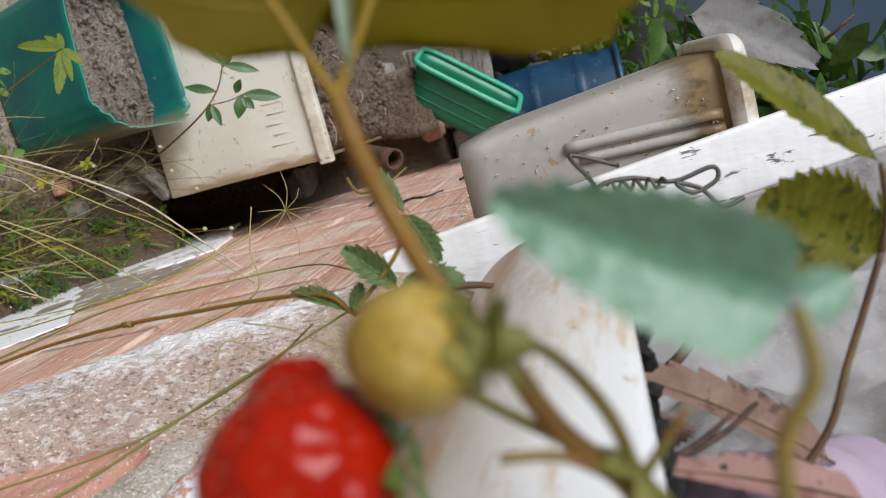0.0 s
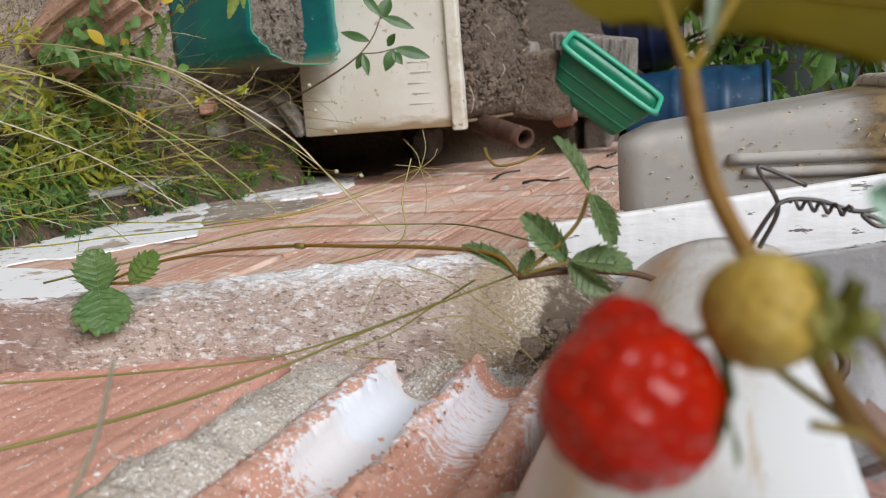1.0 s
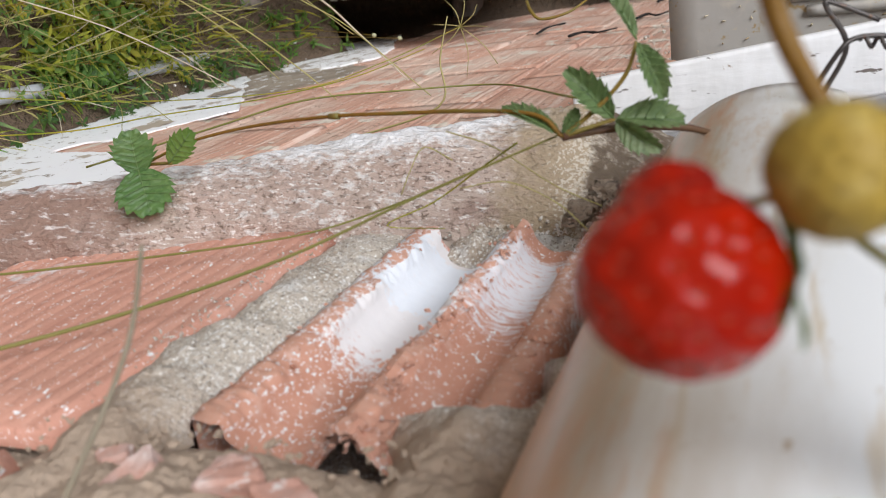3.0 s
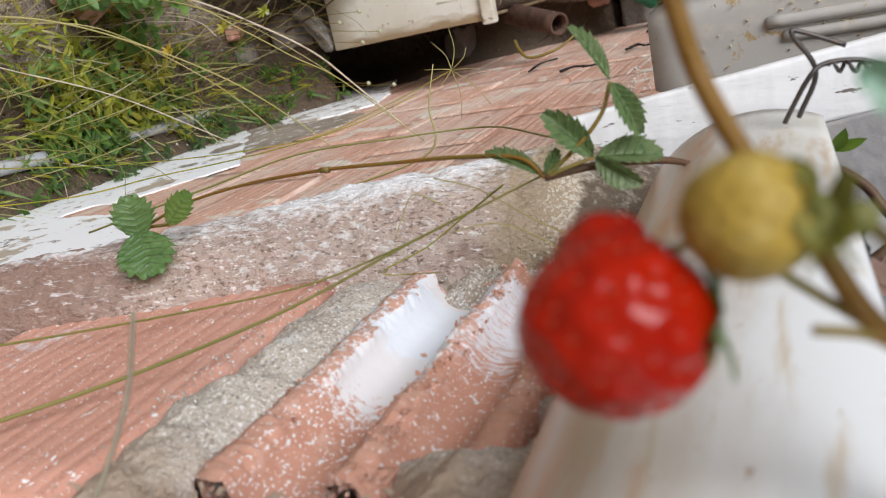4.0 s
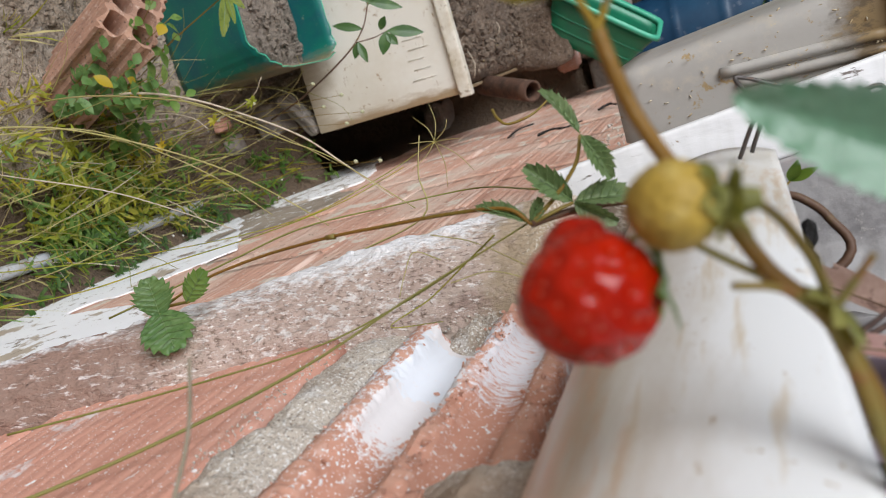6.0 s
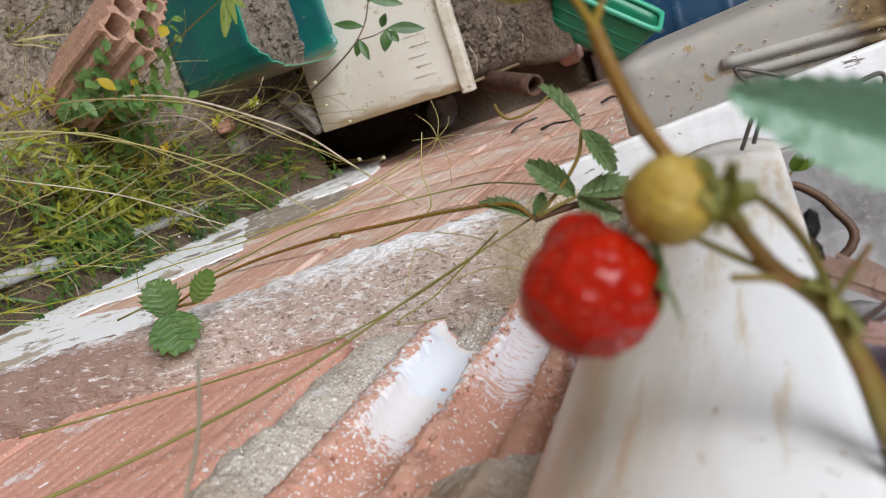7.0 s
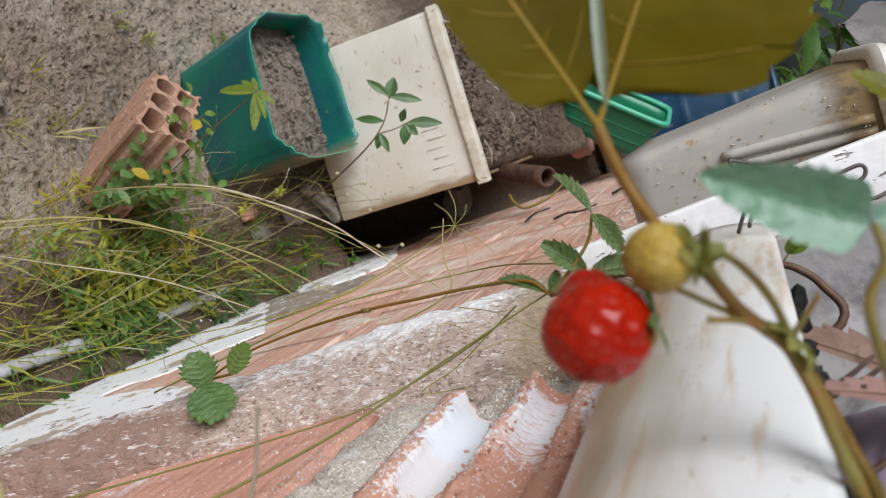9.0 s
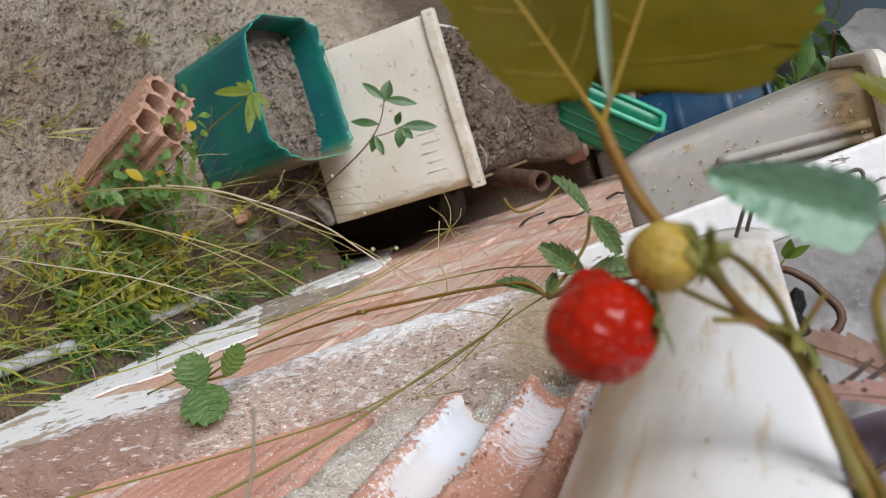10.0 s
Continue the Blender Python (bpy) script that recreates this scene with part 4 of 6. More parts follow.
# loose hollow brick: six channels through a grooved body
def hollow_brick():
    W, D, H = 0.095, 0.14, 0.236
    bm = bmesh.new()
    edges = []

    def ring(pts):
        vs = [bm.verts.new((x, y, 0)) for x, y in pts]
        edges.extend(bm.edges.new((a, b)) for a, b in zip(vs, vs[1:] + vs[:1]))

    outer = []
    for (xa, ya), (xb, yb) in (((0, 0), (W, 0)), ((W, 0), (W, D)), ((W, D), (0, D)), ((0, D), (0, 0))):
        n = 24 if abs(yb - ya) > 0.1 else 16
        dx, dy = (xb - xa) / n, (yb - ya) / n
        L = math.hypot(xb - xa, yb - ya)
        nx, ny = -(yb - ya) / L, (xb - xa) / L
        for i in range(n):
            g = 0.0065 * (i % 4 in (2, 3)) * (0 < i < n)
            outer.append((xa + dx * i + nx * g, ya + dy * i + ny * g))
    ring(outer)
    for cx in (0.0265, 0.0685):
        for cy in (0.0265, 0.07, 0.1135):
            ring([(cx + 0.0172 * math.copysign(abs(math.cos(t)) ** 0.7, math.cos(t)), cy + 0.0172 * math.copysign(abs(math.sin(t)) ** 0.7, math.sin(t))) for t in (2 * math.pi * k / 20 for k in range(20))])
    bmesh.ops.triangle_fill(bm, edges=edges, use_beauty=True, normal=(0, 0, 1))
    ex = bmesh.ops.extrude_face_region(bm, geom=bm.faces[:])
    for v in [g for g in ex["geom"] if isinstance(g, bmesh.types.BMVert)]:
        v.co.z += H + 0.005 * noise.noise((v.co.x * 50, v.co.y * 50, 0)) - (0.014 if v.co.x > 0.055 and v.co.y > 0.115 else 0)
    bmesh.ops.recalc_face_normals(bm, faces=bm.faces[:])
    return bm


bx = Vector((-0.6415, 0.6928, -0.3294)).normalized()
by = Vector((-0.7575, -0.6399, 0.1293)).normalized()
bm_ = Matrix((bx, by, bx.cross(by))).transposed().to_4x4()
bm_ = bm_ @ Matrix.Scale(0.99, 4)
bm_.translation = (1.2914, 0.1704, 0.004)
hb = tagged(part("hollow_brick", hollow_brick(), CLAY_OLD, smooth=False), "loose grooved hollow clay brick standing on end in the soil", "brick")
hb.matrix_world = bm_

# small green planter and what stands on the bank
gp = thing("green_planter", "small rectangular bright green plastic planter", "planter", m=frame_at((2.343, 0.043, 0.779), (2.366, -0.053, 0.889), (-0.24, 0.7, 0.64)))


def planter(u, v, grow=0.0):
    a = 2 * math.pi * u
    c, s = math.cos(a), math.sin(a)
    hx, hy = 0.045 + 0.025 * v + grow, 0.11 + 0.04 * v + grow
    return Vector((hx * math.copysign(abs(c) ** 0.3, c), hy * math.copysign(abs(s) ** 0.3, s), -0.13 + 0.12 * v))


bm = grid(lambda u, v: planter(u, v), 72, 6, closed_u=True)
bmesh.ops.holes_fill(bm, edges=[e for e in bm.edges if e.is_boundary and e.verts[0].co.z < -0.1])
part("body", thick(bm, 0.003), GREEN_POT, gp)
part("rim", thick(grid(lambda u, v: planter(u, 1.0, 0.012 * v) + Vector((0, 0, 0.004 * v)), 72, 2, closed_u=True), 0.014), GREEN_RIM, gp, "thick pale green rim")
for k in (0.3, 0.6):
    part("band", thick(grid(lambda u, v: planter(u, k + 0.04 * v, 0.002), 72, 1, closed_u=True), 0.003), GREEN_POT, gp)

slab = thing("plank", "weathered brown plank leaning on the bank", "plank", m=pose(2.56, 0.07, 0.62, 8, -12, 6))
part("body", box(-0.03, 0.03, -0.14, 0.1, -0.3, 0.2, 0.01, 2, 5, 0.008, 9), WOOD, slab)


def barrel(name, x, y, z, r, h, material, label):
    b = thing(name, label, "barrel", m=pose(x, y, z))

    def fn(u, v):
        a = 2 * math.pi * u
        k = r * (1 + 0.06 * math.sin(math.pi * v) + 0.03 * math.exp(-((v - 0.35) / 0.02) ** 2) + 0.03 * math.exp(-((v - 0.7) / 0.02) ** 2))
        return Vector((k * math.cos(a), k * math.sin(a), h * v))
    bm = grid(fn, 48, 40, closed_u=True)
    bmesh.ops.holes_fill(bm, edges=[e for e in bm.edges if e.is_boundary])
    part("body", bm, material, b)
    part("rim", grid(lambda u, v: Vector(((r * 1.03 + 0.012 * math.cos(6.2832 * v)) * math.cos(6.2832 * u), (r * 1.03 + 0.012 * math.cos(6.2832 * v)) * math.sin(6.2832 * u), h + 0.012 * math.sin(6.2832 * v))), 48, 8, closed_u=True), material, b)
    return b


barrel("blue_barrel", 3.2, -0.13, 0.72, 0.17, 0.47, BLUE, "blue plastic barrel standing on the bank")
barrel("navy_barrel", 3.45, 0.32, 0.58, 0.24, 0.3, NAVY, "dark blue plastic barrel standing on the bank")

tile = thing("clay_pipe", "short rusty brown clay drain pipe", "pipe", m=frame_at((1.95, -0.075, 0.56), (1.86, -0.102, 0.66), (0, 0, 1)))


def clay_pipe(u, v):
    a = 2 * math.pi * u
    return Vector((0.025 * math.cos(a), -0.1 + 0.21 * v, 0.025 * math.sin(a)))


part("body", thick(grid(clay_pipe, 32, 6, closed_u=True), 0.006), PINK_DIRT, tile)

drain = thing("drain_pipe", "thin dirty white drain pipe on the soil by the wall", "pipe")
part("body", tube([(0.6, -0.1, -0.02), (0.87, -0.098, -0.018), (1.1, -0.108, -0.022), (1.35, -0.116, -0.022), (1.53, -0.124, -0.035)], 0.0115, sides=16), PVC_GREY, drain)

SCRAP_A, SCRAP_B = (1.7, 0.053, 0.11), (1.75, -0.043, 0.158)
log = thing("wood_scrap", "grey weathered scrap of wood on the soil", "wood", m=frame_at(SCRAP_A, SCRAP_B, (-0.5, 0.4, 0.75)))
part("body", box(-0.02, 0.02, 0.0, 0.115, -0.012, 0.014, 0.005, 2, 6, 0.011, 26), WOOD, log)
tagged(chunk((2.37, 0.02, 0.54), (0.07, 0.09, 0.11), SOIL, None, "earth_lump", 21.0), "large lump of dark earth on the bank", "soil")
for i, (x, y, s) in enumerate(((2.1, 0.0, 0.03), (1.73, 0.01, 0.05), (2.35, -0.12, 0.06), (2.5, -0.06, 0.05), (2.62, -0.13, 0.07), (1.62, -0.02, 0.025), (1.6, 0.03, 0.02), (2.42, 0.12, 0.04), (1.05, 0.33, 0.016))):
    ob = chunk((x, y, ground_z(x, y) + s * 0.35), (s, s * 0.8, s * 0.55), STONE if i % 3 else CLAY, None, "rubble", i * 1.7)
    tagged(ob, "dirty grey broken lump of rubble on the soil", "rubble", "rubble on the bank")

# ---------------------------------------------------------------- strawberry plant
plant = thing("strawberry_plant", "strawberry plant rooted in the pipe with ripe and unripe fruit hanging", "plant")
plant.location = (0.24, -0.15, 1.083)


def ppart(name, bm, material, label="", parent=None):
    """A part of the plant, given in world places."""
    for v in bm.verts:
        v.co -= plant.location
    return part(name, bm, material, parent or plant, label)


def golden(n):
    return [Vector((math.cos(i * 2.39996) * math.sqrt(1 - (1 - 2 * (i + 0.5) / n) ** 2), math.sin(i * 2.39996) * math.sqrt(1 - (1 - 2 * (i + 0.5) / n) ** 2), 1 - 2 * (i + 0.5) / n)) for i in range(n)]


def berry(c, r, up, seeds, lobe=None, dent=0.07, stretch=1.06):
    """Skin and seeds of a fruit about c; up: towards its stalk. lobe: direction and size of a second swelling."""
    m = frame_at(c, Vector(c) + Vector(up), (0.2, 0.95, 0.1))
    rj = random.Random(seeds)
    pips = [(p + 0.07 * Vector((rj.gauss(0, 1), rj.gauss(0, 1), rj.gauss(0, 1)))).normalized() for p in golden(seeds)]

    def radius(d):
        k = r
        if lobe:
            o = lobe[0] * r
            b = d.dot(o)
            disc = b * b - o.dot(o) + (lobe[1] * r) ** 2
            if disc > 0:
                k = max(k, b + math.sqrt(disc))
        return k

    bm = bmesh.new()
    bmesh.ops.create_uvsphere(bm, u_segments=72, v_segments=48, radius=1.0)
    for v in bm.verts:
        d = v.co.normalized()
        near = max(d.dot(p) for p in pips)
        k = radius(d) * (1 - dent * math.exp(-((1 - near) / 0.009)))
        taper = 1.0 - 0.1 * max(0.0, -d.y)
        v.co = m @ Vector((d.x * k * taper, d.y * k * stretch, d.z * k * taper))
    sb = bmesh.new()
    for p in pips:
        if p.y > 0.85:
            continue
        k = radius(p) * (1 - dent * 0.75)
        taper = 1.0 - 0.1 * max(0.0, -p.y)
        base = m @ Vector((p.x * k * taper, p.y * k * stretch, p.z * k * taper))
        out = (base - Vector(c)).normalized()
        q = frame_at(base, base + (m.to_3x3() @ Vector((0, 1, 0)) + out * 0.01), out)
        ico = bmesh.ops.create_icosphere(sb, subdivisions=1, radius=1.0)
        for v in ico["verts"]:
            v.co = q @ Vector((v.co.x * r * 0.035, v.co.y * r * 0.06, v.co.z * r * 0.03))
    return bm, sb


def calyx(c, r, up, n, length, width, material, spread=0.5):
    bm = bmesh.new()
    m = frame_at(c, Vector(c) + Vector(up), (0.2, 0.95, 0.1))
    for i in range(n):
        a = 2 * math.pi * i / n + 0.3 * math.sin(i * 7)
        d = Vector((math.cos(a), 0, math.sin(a)))
        b = m @ (Vector((0, r * 1.02, 0)) + d * r * 0.12)
        t = m @ (Vector((0, r * (1.02 - spread + 0.25 * math.sin(i * 3)), 0)) + d * length)
        simple_leaf(bm, b, t, width, m.to_3x3() @ (Vector((0, 1, 0)) + 0.4 * d))
    return bm


skin, pips = berry((0.1727, -0.0446, 1.0768), 0.0121, (0.1, -0.02, 1), 105, (Vector((-0.5, -0.1, 0.7)), 0.52), 0.08)
red = ppart("berry", skin, BERRY, "glossy ripe red strawberry with yellow seeds")
tagged(ppart("seed_cover", pips, SEED, parent=red), kind="stuff")
skin, pips = berry((0.1745, -0.0322, 1.0935), 0.0078, (0.0, -0.25, 1), 90, dent=0.04, stretch=1.0)
pale = ppart("unripe_berry", skin, UNRIPE, "hard yellow-green unripe strawberry")
tagged(ppart("seed_cover", pips, STALK, parent=pale), kind="stuff")
ppart("calyx", calyx((0.1727, -0.0446, 1.0768), 0.0121, (0.15, -0.05, 1), 9, 0.0085, 0.0045, WEED, 0.02), WEED, "small green sepals", parent=red)
ppart("calyx", calyx((0.1745, -0.0322, 1.0935), 0.0074, (0.1, -0.12, 1), 11, 0.0075, 0.006, SEPAL, 0.35), SEPAL, "olive green sepals hugging the fruit", parent=pale)
ppart("calyx", calyx((0.1745, -0.0322, 1.0935), 0.0074, (0.1, -0.12, 1), 9, 0.006, 0.0055, SEPAL, -0.5), SEPAL, "olive green outer sepals", parent=pale)
ppart("receptacle", tube([(0.1745, -0.0327, 1.099), (0.175, -0.0335, 1.1015), (0.1755, -0.034, 1.107)], 0.0045, 0.0016, sides=12), SEPAL, "swollen olive stalk end", parent=pale)

for pts, r0, r1 in (
    ([(0.1862, -0.0403, 1.0802), (0.1899, -0.0405, 1.0890), (0.1903, -0.0487, 1.0999), (0.1899, -0.0552, 1.1082), (0.1883, -0.0605, 1.1135)], 0.0006, 0.0009),
    ([(0.1747, -0.0327, 1.0976), (0.1781, -0.0333, 1.1032), (0.1830, -0.0395, 1.1085), (0.1869, -0.0493, 1.1126), (0.1877, -0.0592, 1.1144)], 0.0007, 0.001),
    ([(0.1871, -0.0584, 1.1128), (0.1851, -0.0706, 1.1162), (0.1825, -0.0817, 1.1180), (0.1819, -0.0963, 1.1202), (0.205, -0.115, 1.118), (0.22, -0.15, 1.08)], 0.0015, 0.0019),
    ([(0.1783, -0.0487, 1.0997), (0.1830, -0.0521, 1.1065), (0.1870, -0.0589, 1.1127)], 0.0007, 0.0008),
    ([(0.1898, -0.0510, 1.1223), (0.1888, -0.0551, 1.1184), (0.1877, -0.0592, 1.1144)], 0.0006, 0.0009),
):
    ppart("fruit_stalk", tube(pts, r0, r1, sides=10, steps=6, wob=0.14), STALK)
ppart("bract", calyx((0.1876, -0.0602, 1.1144), 0.0016, (0.1, 0.5, 0.8), 9, 0.0085, 0.0046, SEPAL, 1.0), SEPAL, "small olive bracts at the fork")

# the large leaf above the fruit
FORK = Vector((0.2026, -0.002, 1.084))
ppart("petiole", tube([FORK, (0.2022, -0.01, 1.0852), (0.202, -0.02, 1.0875), (0.1950, -0.0316, 1.0936), (0.1914, -0.0412, 1.1005), (0.1892, -0.0510, 1.1056), (0.1891, -0.0607, 1.1129), (0.1887, -0.0721, 1.1172), (0.1875, -0.0843, 1.1201), (0.1874, -0.0996, 1.1235), (0.212, -0.12, 1.12), (0.23, -0.15, 1.08)], 0.0016, 0.0015, sides=10), STOLON, "brownish hairy leaf stalk")
BIG = ((FORK, (0.187, 0.074, 1.062), 0.036, (-0.85, 0.1, 0.5)), (FORK, (0.222, 0.068, 1.128), 0.084, (-0.9, 0.35, 0.2)))
for b, t, w, n in BIG:
    b, t = Vector(b), Vector(t)
    start = b + (t - b) * 0.07
    m = frame_at(start, t, n)
    L = (t - start).length
    lf = ppart("leaflet", leaflet(L, w, m, 9, 0.12, 0.08, 0.1, 0.62), LEAF_BIG, "broad serrated leaflet seen from its yellow-green underside")
    vb = tube([b, start, m @ Vector((0, L * 0.5, -0.022 * L)), m @ Vector((0, L * 0.9, -0.07 * L))], 0.0011, 0.0004, sides=6)
    for k in range(1, 7):
        for s in (-1, 1):
            u = 0.12 * k
            h = w * 0.4 * math.sin(math.pi * (u + 0.12) ** 0.62)
            tube([m @ Vector((0, L * u, -0.08 * L * u * u)), m @ Vector((s * h * 0.55, L * (u + 0.07), -0.08 * L * (u + 0.07) ** 2 + 0.12 * h * 0.55)), m @ Vector((s * h, L * (u + 0.15), -0.08 * L * (u + 0.15) ** 2 + 0.12 * h))], 0.00026, 0.00012, sides=5, steps=2, bm=vb)
    tagged(ppart("vein_net", vb, VEIN, parent=lf), kind="stuff")

# third leaflet in the fold, its glossy highlight painted as a pale colour
m = frame_at((0.2028, 0.0, 1.0868), (0.2035, 0.032, 1.0928), (-0.95, 0.05, -0.2))
ppart("leaflet", leaflet(0.042, 0.0036, m, 6, 0.5, 0.05, 0.1, 0.8), LEAF_SHEEN, "third leaflet folded between the large ones, its sheen painted pale")

# the leaf turned to the sky beside the fruit
for t, w in (((0.1722, -0.0171, 1.1068), 0.0168), ((0.178, -0.0345, 1.1415), 0.0065)):
    b = Vector((0.1764, -0.0361, 1.135))
    ppart("leaflet", leaflet((Vector(t) - b).length, w, frame_at(b, t, (-0.95, 0.25, -0.1)), 11, 0.45, 0.16, 0.14, 0.52), LEAF_BLUE, "blue-green upper side of a serrated leaflet")
ppart("petiole", tube([(0.1764, -0.0361, 1.135), (0.1735, -0.043, 1.1350), (0.1722, -0.0483, 1.131), (0.1715, -0.0556, 1.1298), (0.178, -0.08, 1.131), (0.195, -0.115, 1.125), (0.215, -0.15, 1.085)], 0.0009, 0.0012, sides=8), STALK, "pale green leaf stalk")

# upright leaf on a dark stalk
ST = Vector((0.3509, -0.083, 1.1905))
ppart("petiole", tube([(0.3509, -0.056, 1.1945), (0.351, -0.07, 1.194), ST], 0.0008, 0.001, sides=8), STALK_RED)
ppart("petiole", tube([ST, (0.3485, -0.098, 1.183), (0.3438, -0.113, 1.1743), (0.3366, -0.1356, 1.1605), (0.325, -0.16, 1.125), (0.32, -0.165, 1.08)], 0.0011, 0.0014, sides=8), STALK_RED, "dark reddish-brown leaf stalk")
for t, w, n in (((0.3518, -0.0105, 1.157), 0.019, (-0.6, 0.1, 0.75)), ((0.3496, -0.0595, 1.1585), 0.04, (-0.97, 0.1, -0.1)), ((0.36, -0.06, 1.225), 0.034, (-0.9, 0.4, 0.1))):
    b = Vector((0.3509, -0.056, 1.1945)) if w < 0.02 else ST
    m = frame_at(b, t, n)
    ppart("leaflet", leaflet((Vector(t) - b).length, w, m, 12, 0.2, 0.06, 0.2, 0.95, pleat=0.012), LEAF_OLIVE, "olive serrated leaflet")

# runner, crown of young leaves and the daughter plant hanging down the plaster
runner = thing("strawberry_runner", "strawberry runner with young leaves hanging down the plaster", "plant")
C0 = Vector((0.405, -0.08, 1.0))
C1, C2 = Vector((0.412, -0.0755, 1.0205)), Vector((0.414, -0.0455, 1.031))
part("root", tube([(0.46, -0.098, 1.06), (0.44, -0.087, 1.045), (0.42, -0.081, 1.02), C0], 0.0014, 0.002, sides=10, wob=0.2), STALK_RED, runner, "thick reddish-brown runner")
part("stolon", tube([C0, (0.409, -0.071, 0.988), (0.418, -0.069, 0.955), (0.425, -0.069, 0.915), (0.431, -0.0692, 0.878), (0.447, -0.074, 0.82), (0.452, -0.08, 0.775), (0.456, -0.087, 0.747), (0.453, -0.094, 0.727)], 0.0011, 0.0008, sides=8), STOLON, runner, "thin olive-brown stolon")
part("node", tube([(0.43, -0.0692, 0.881), (0.4313, -0.0692, 0.875)], 0.0017, 0.0015, steps=0), STALK, runner)
for b, t, w, n in (
    (C0, (0.412, -0.066, 0.974), 0.011, (-0.5, 0.5, 0.5)),
    (C0, (0.408, -0.07, 1.006), 0.008, (-0.8, 0.3, 0.5)),
    (C1, (0.406, -0.0545, 1.0055), 0.0145, (-0.85, 0.2, 0.4)),
    (C1, (0.42, -0.078, 1.046), 0.0155, (-0.7, 0.6, 0.1)),
    (C1, (0.409, -0.088, 1.037), 0.013, (-0.95, -0.2, 0.1)),
    (C2, (0.418, -0.0215, 1.0195), 0.0095, (-0.6, 0.1, 0.75)),
    (C2, (0.41, -0.066, 1.041), 0.0125, (-0.8, 0.1, 0.5)),
    ((0.4407, -0.0951, 0.7332), (0.4421, -0.0725, 0.7325), 0.03, (-0.8, 0.1, 0.55)),
    ((0.4407, -0.0951, 0.7332), (0.4265, -0.1145, 0.748), 0.04, (-0.7, 0.3, 0.6)),
    ((0.4431, -0.0922, 0.7546), (0.4465, -0.0756, 0.7722), 0.018, (-0.76, 0.25, 0.6)),
):
    b = Vector(b) - 0.1 * (Vector(t) - Vector(b)) if w > 0.02 else Vector(b)
    m = frame_at(b, t, n)
    ob = part("leaflet", leaflet((Vector(t) - Vector(b)).length * 1.08, w, m, 7, 0.14 if t[2] < 0.9 else 0.85, 0.06 if t[2] < 0.9 else 0.16, 0.26, 1.0, pleat=0.03), (WEED_PALE if w < 0.02 else LEAF) if t[2] < 0.9 else LEAF_GREY, runner, "fresh green serrated leaflet")
    L = (Vector(t) - b).length * 1.08
    vb = tube([m @ Vector((0, L * u, 0.0006 - 0.06 * L * u * u)) for u in (0.02, 0.4, 0.93)], 0.0004, 0.0002, sides=5, steps=3)
    for k in range(1, 6):
        for side in (-1, 1):
            u, hw = 0.14 * k, w * 0.36 * math.sin(math.pi * (0.14 * k + 0.1))
            fold = 0.14 if t[2] < 0.9 else 0.85
            tube([m @ Vector((0, L * u, 0.0006 - 0.06 * L * u * u)), m @ Vector((side * hw * 0.5, L * (u + 0.08), 0.0008 + fold * hw * 0.5 - 0.06 * L * u * u)), m @ Vector((side * hw, L * (u + 0.16), 0.0008 + fold * hw - 0.06 * L * u * u))], 0.00022, 0.00012, sides=4, steps=2, bm=vb)
    tagged(part("vein_net", vb, VEIN_PALE, ob), kind="stuff")
for pts in ([C0, (0.408, -0.077, 1.012), C1], [C0, (0.409, -0.07, 1.014), (0.412, -0.058, 1.026), C2], [(0.453, -0.094, 0.727), (0.4407, -0.0951, 0.7332)], [(0.453, -0.094, 0.727), (0.445, -0.092, 0.755), (0.4431, -0.0922, 0.7546)]):
    part("petiole", tube(pts, 0.0011, 0.0008, sides=8), STALK, runner)

# dead leaves and roots in the pipe
for b, t, w, material, lab in (
    ((0.362, -0.156, 1.168), (0.357, -0.092, 1.104), 0.021, DRY_LEAF, "curled dry brown leaf lying in the pipe"),
    ((0.42, -0.15, 1.11), (0.36, -0.13, 1.125), 0.03, DRY_LEAF, "curled dry brown leaf lying in the pipe"),
    ((0.28, -0.123, 1.16), (0.28, -0.1, 1.1165), 0.013, PINK_LEAF, "faded pinkish dead leaf on the pipe's edge"),
):
    dead = thing("dead_leaf", lab, "leaf", "dead leaves in the pipe")
    L = (Vector(t) - Vector(b)).length
    m = frame_at(b, t, (-0.5, 0.5, 0.7))
    part("blade", leaflet(L, w, m, 9, 0.5, 0.25, 0.2, 0.6), material, dead)
    part("midrib", tube([m @ Vector((0, L * u, 0.0004 - 0.25 * L * u * u)) for u in (0.0, 0.3, 0.6, 0.95)], 0.0007, 0.0002, sides=6), STALK_RED, dead)
stick = thing("root_stick", "dark woody root arching out of the pipe", "root")
part("body", tube([(0.463, -0.104, 1.11), (0.462, -0.108, 1.118), (0.462, -0.12, 1.128), (0.455, -0.14, 1.132), (0.44, -0.165, 1.08)], 0.0018, 0.0024, sides=8, wob=0.2), STALK_RED, stick)
for k, pts in enumerate(([(0.31, -0.13, 1.09), (0.312, -0.118, 1.122), (0.318, -0.112, 1.136)], [(0.33, -0.14, 1.09), (0.334, -0.127, 1.13), (0.345, -0.122, 1.146)], [(0.29, -0.125, 1.09), (0.288, -0.112, 1.12), (0.284, -0.11, 1.13)])):
    tagged(part("dead_stalk", tube(pts, 0.0013, 0.0008, sides=7, wob=0.3), STALK_DEAD), "short dead blackish stalk standing in the compost", "stalk", "dead stalks in the pipe")
sprig = thing("seedling", "tiny green seedling at the pipe's end", "seedling")
bm = bmesh.new()
simple_leaf(bm, (0.54, -0.116, 1.115), (0.53, -0.104, 1.121), 0.008, (-0.9, 0.3, 0.3))
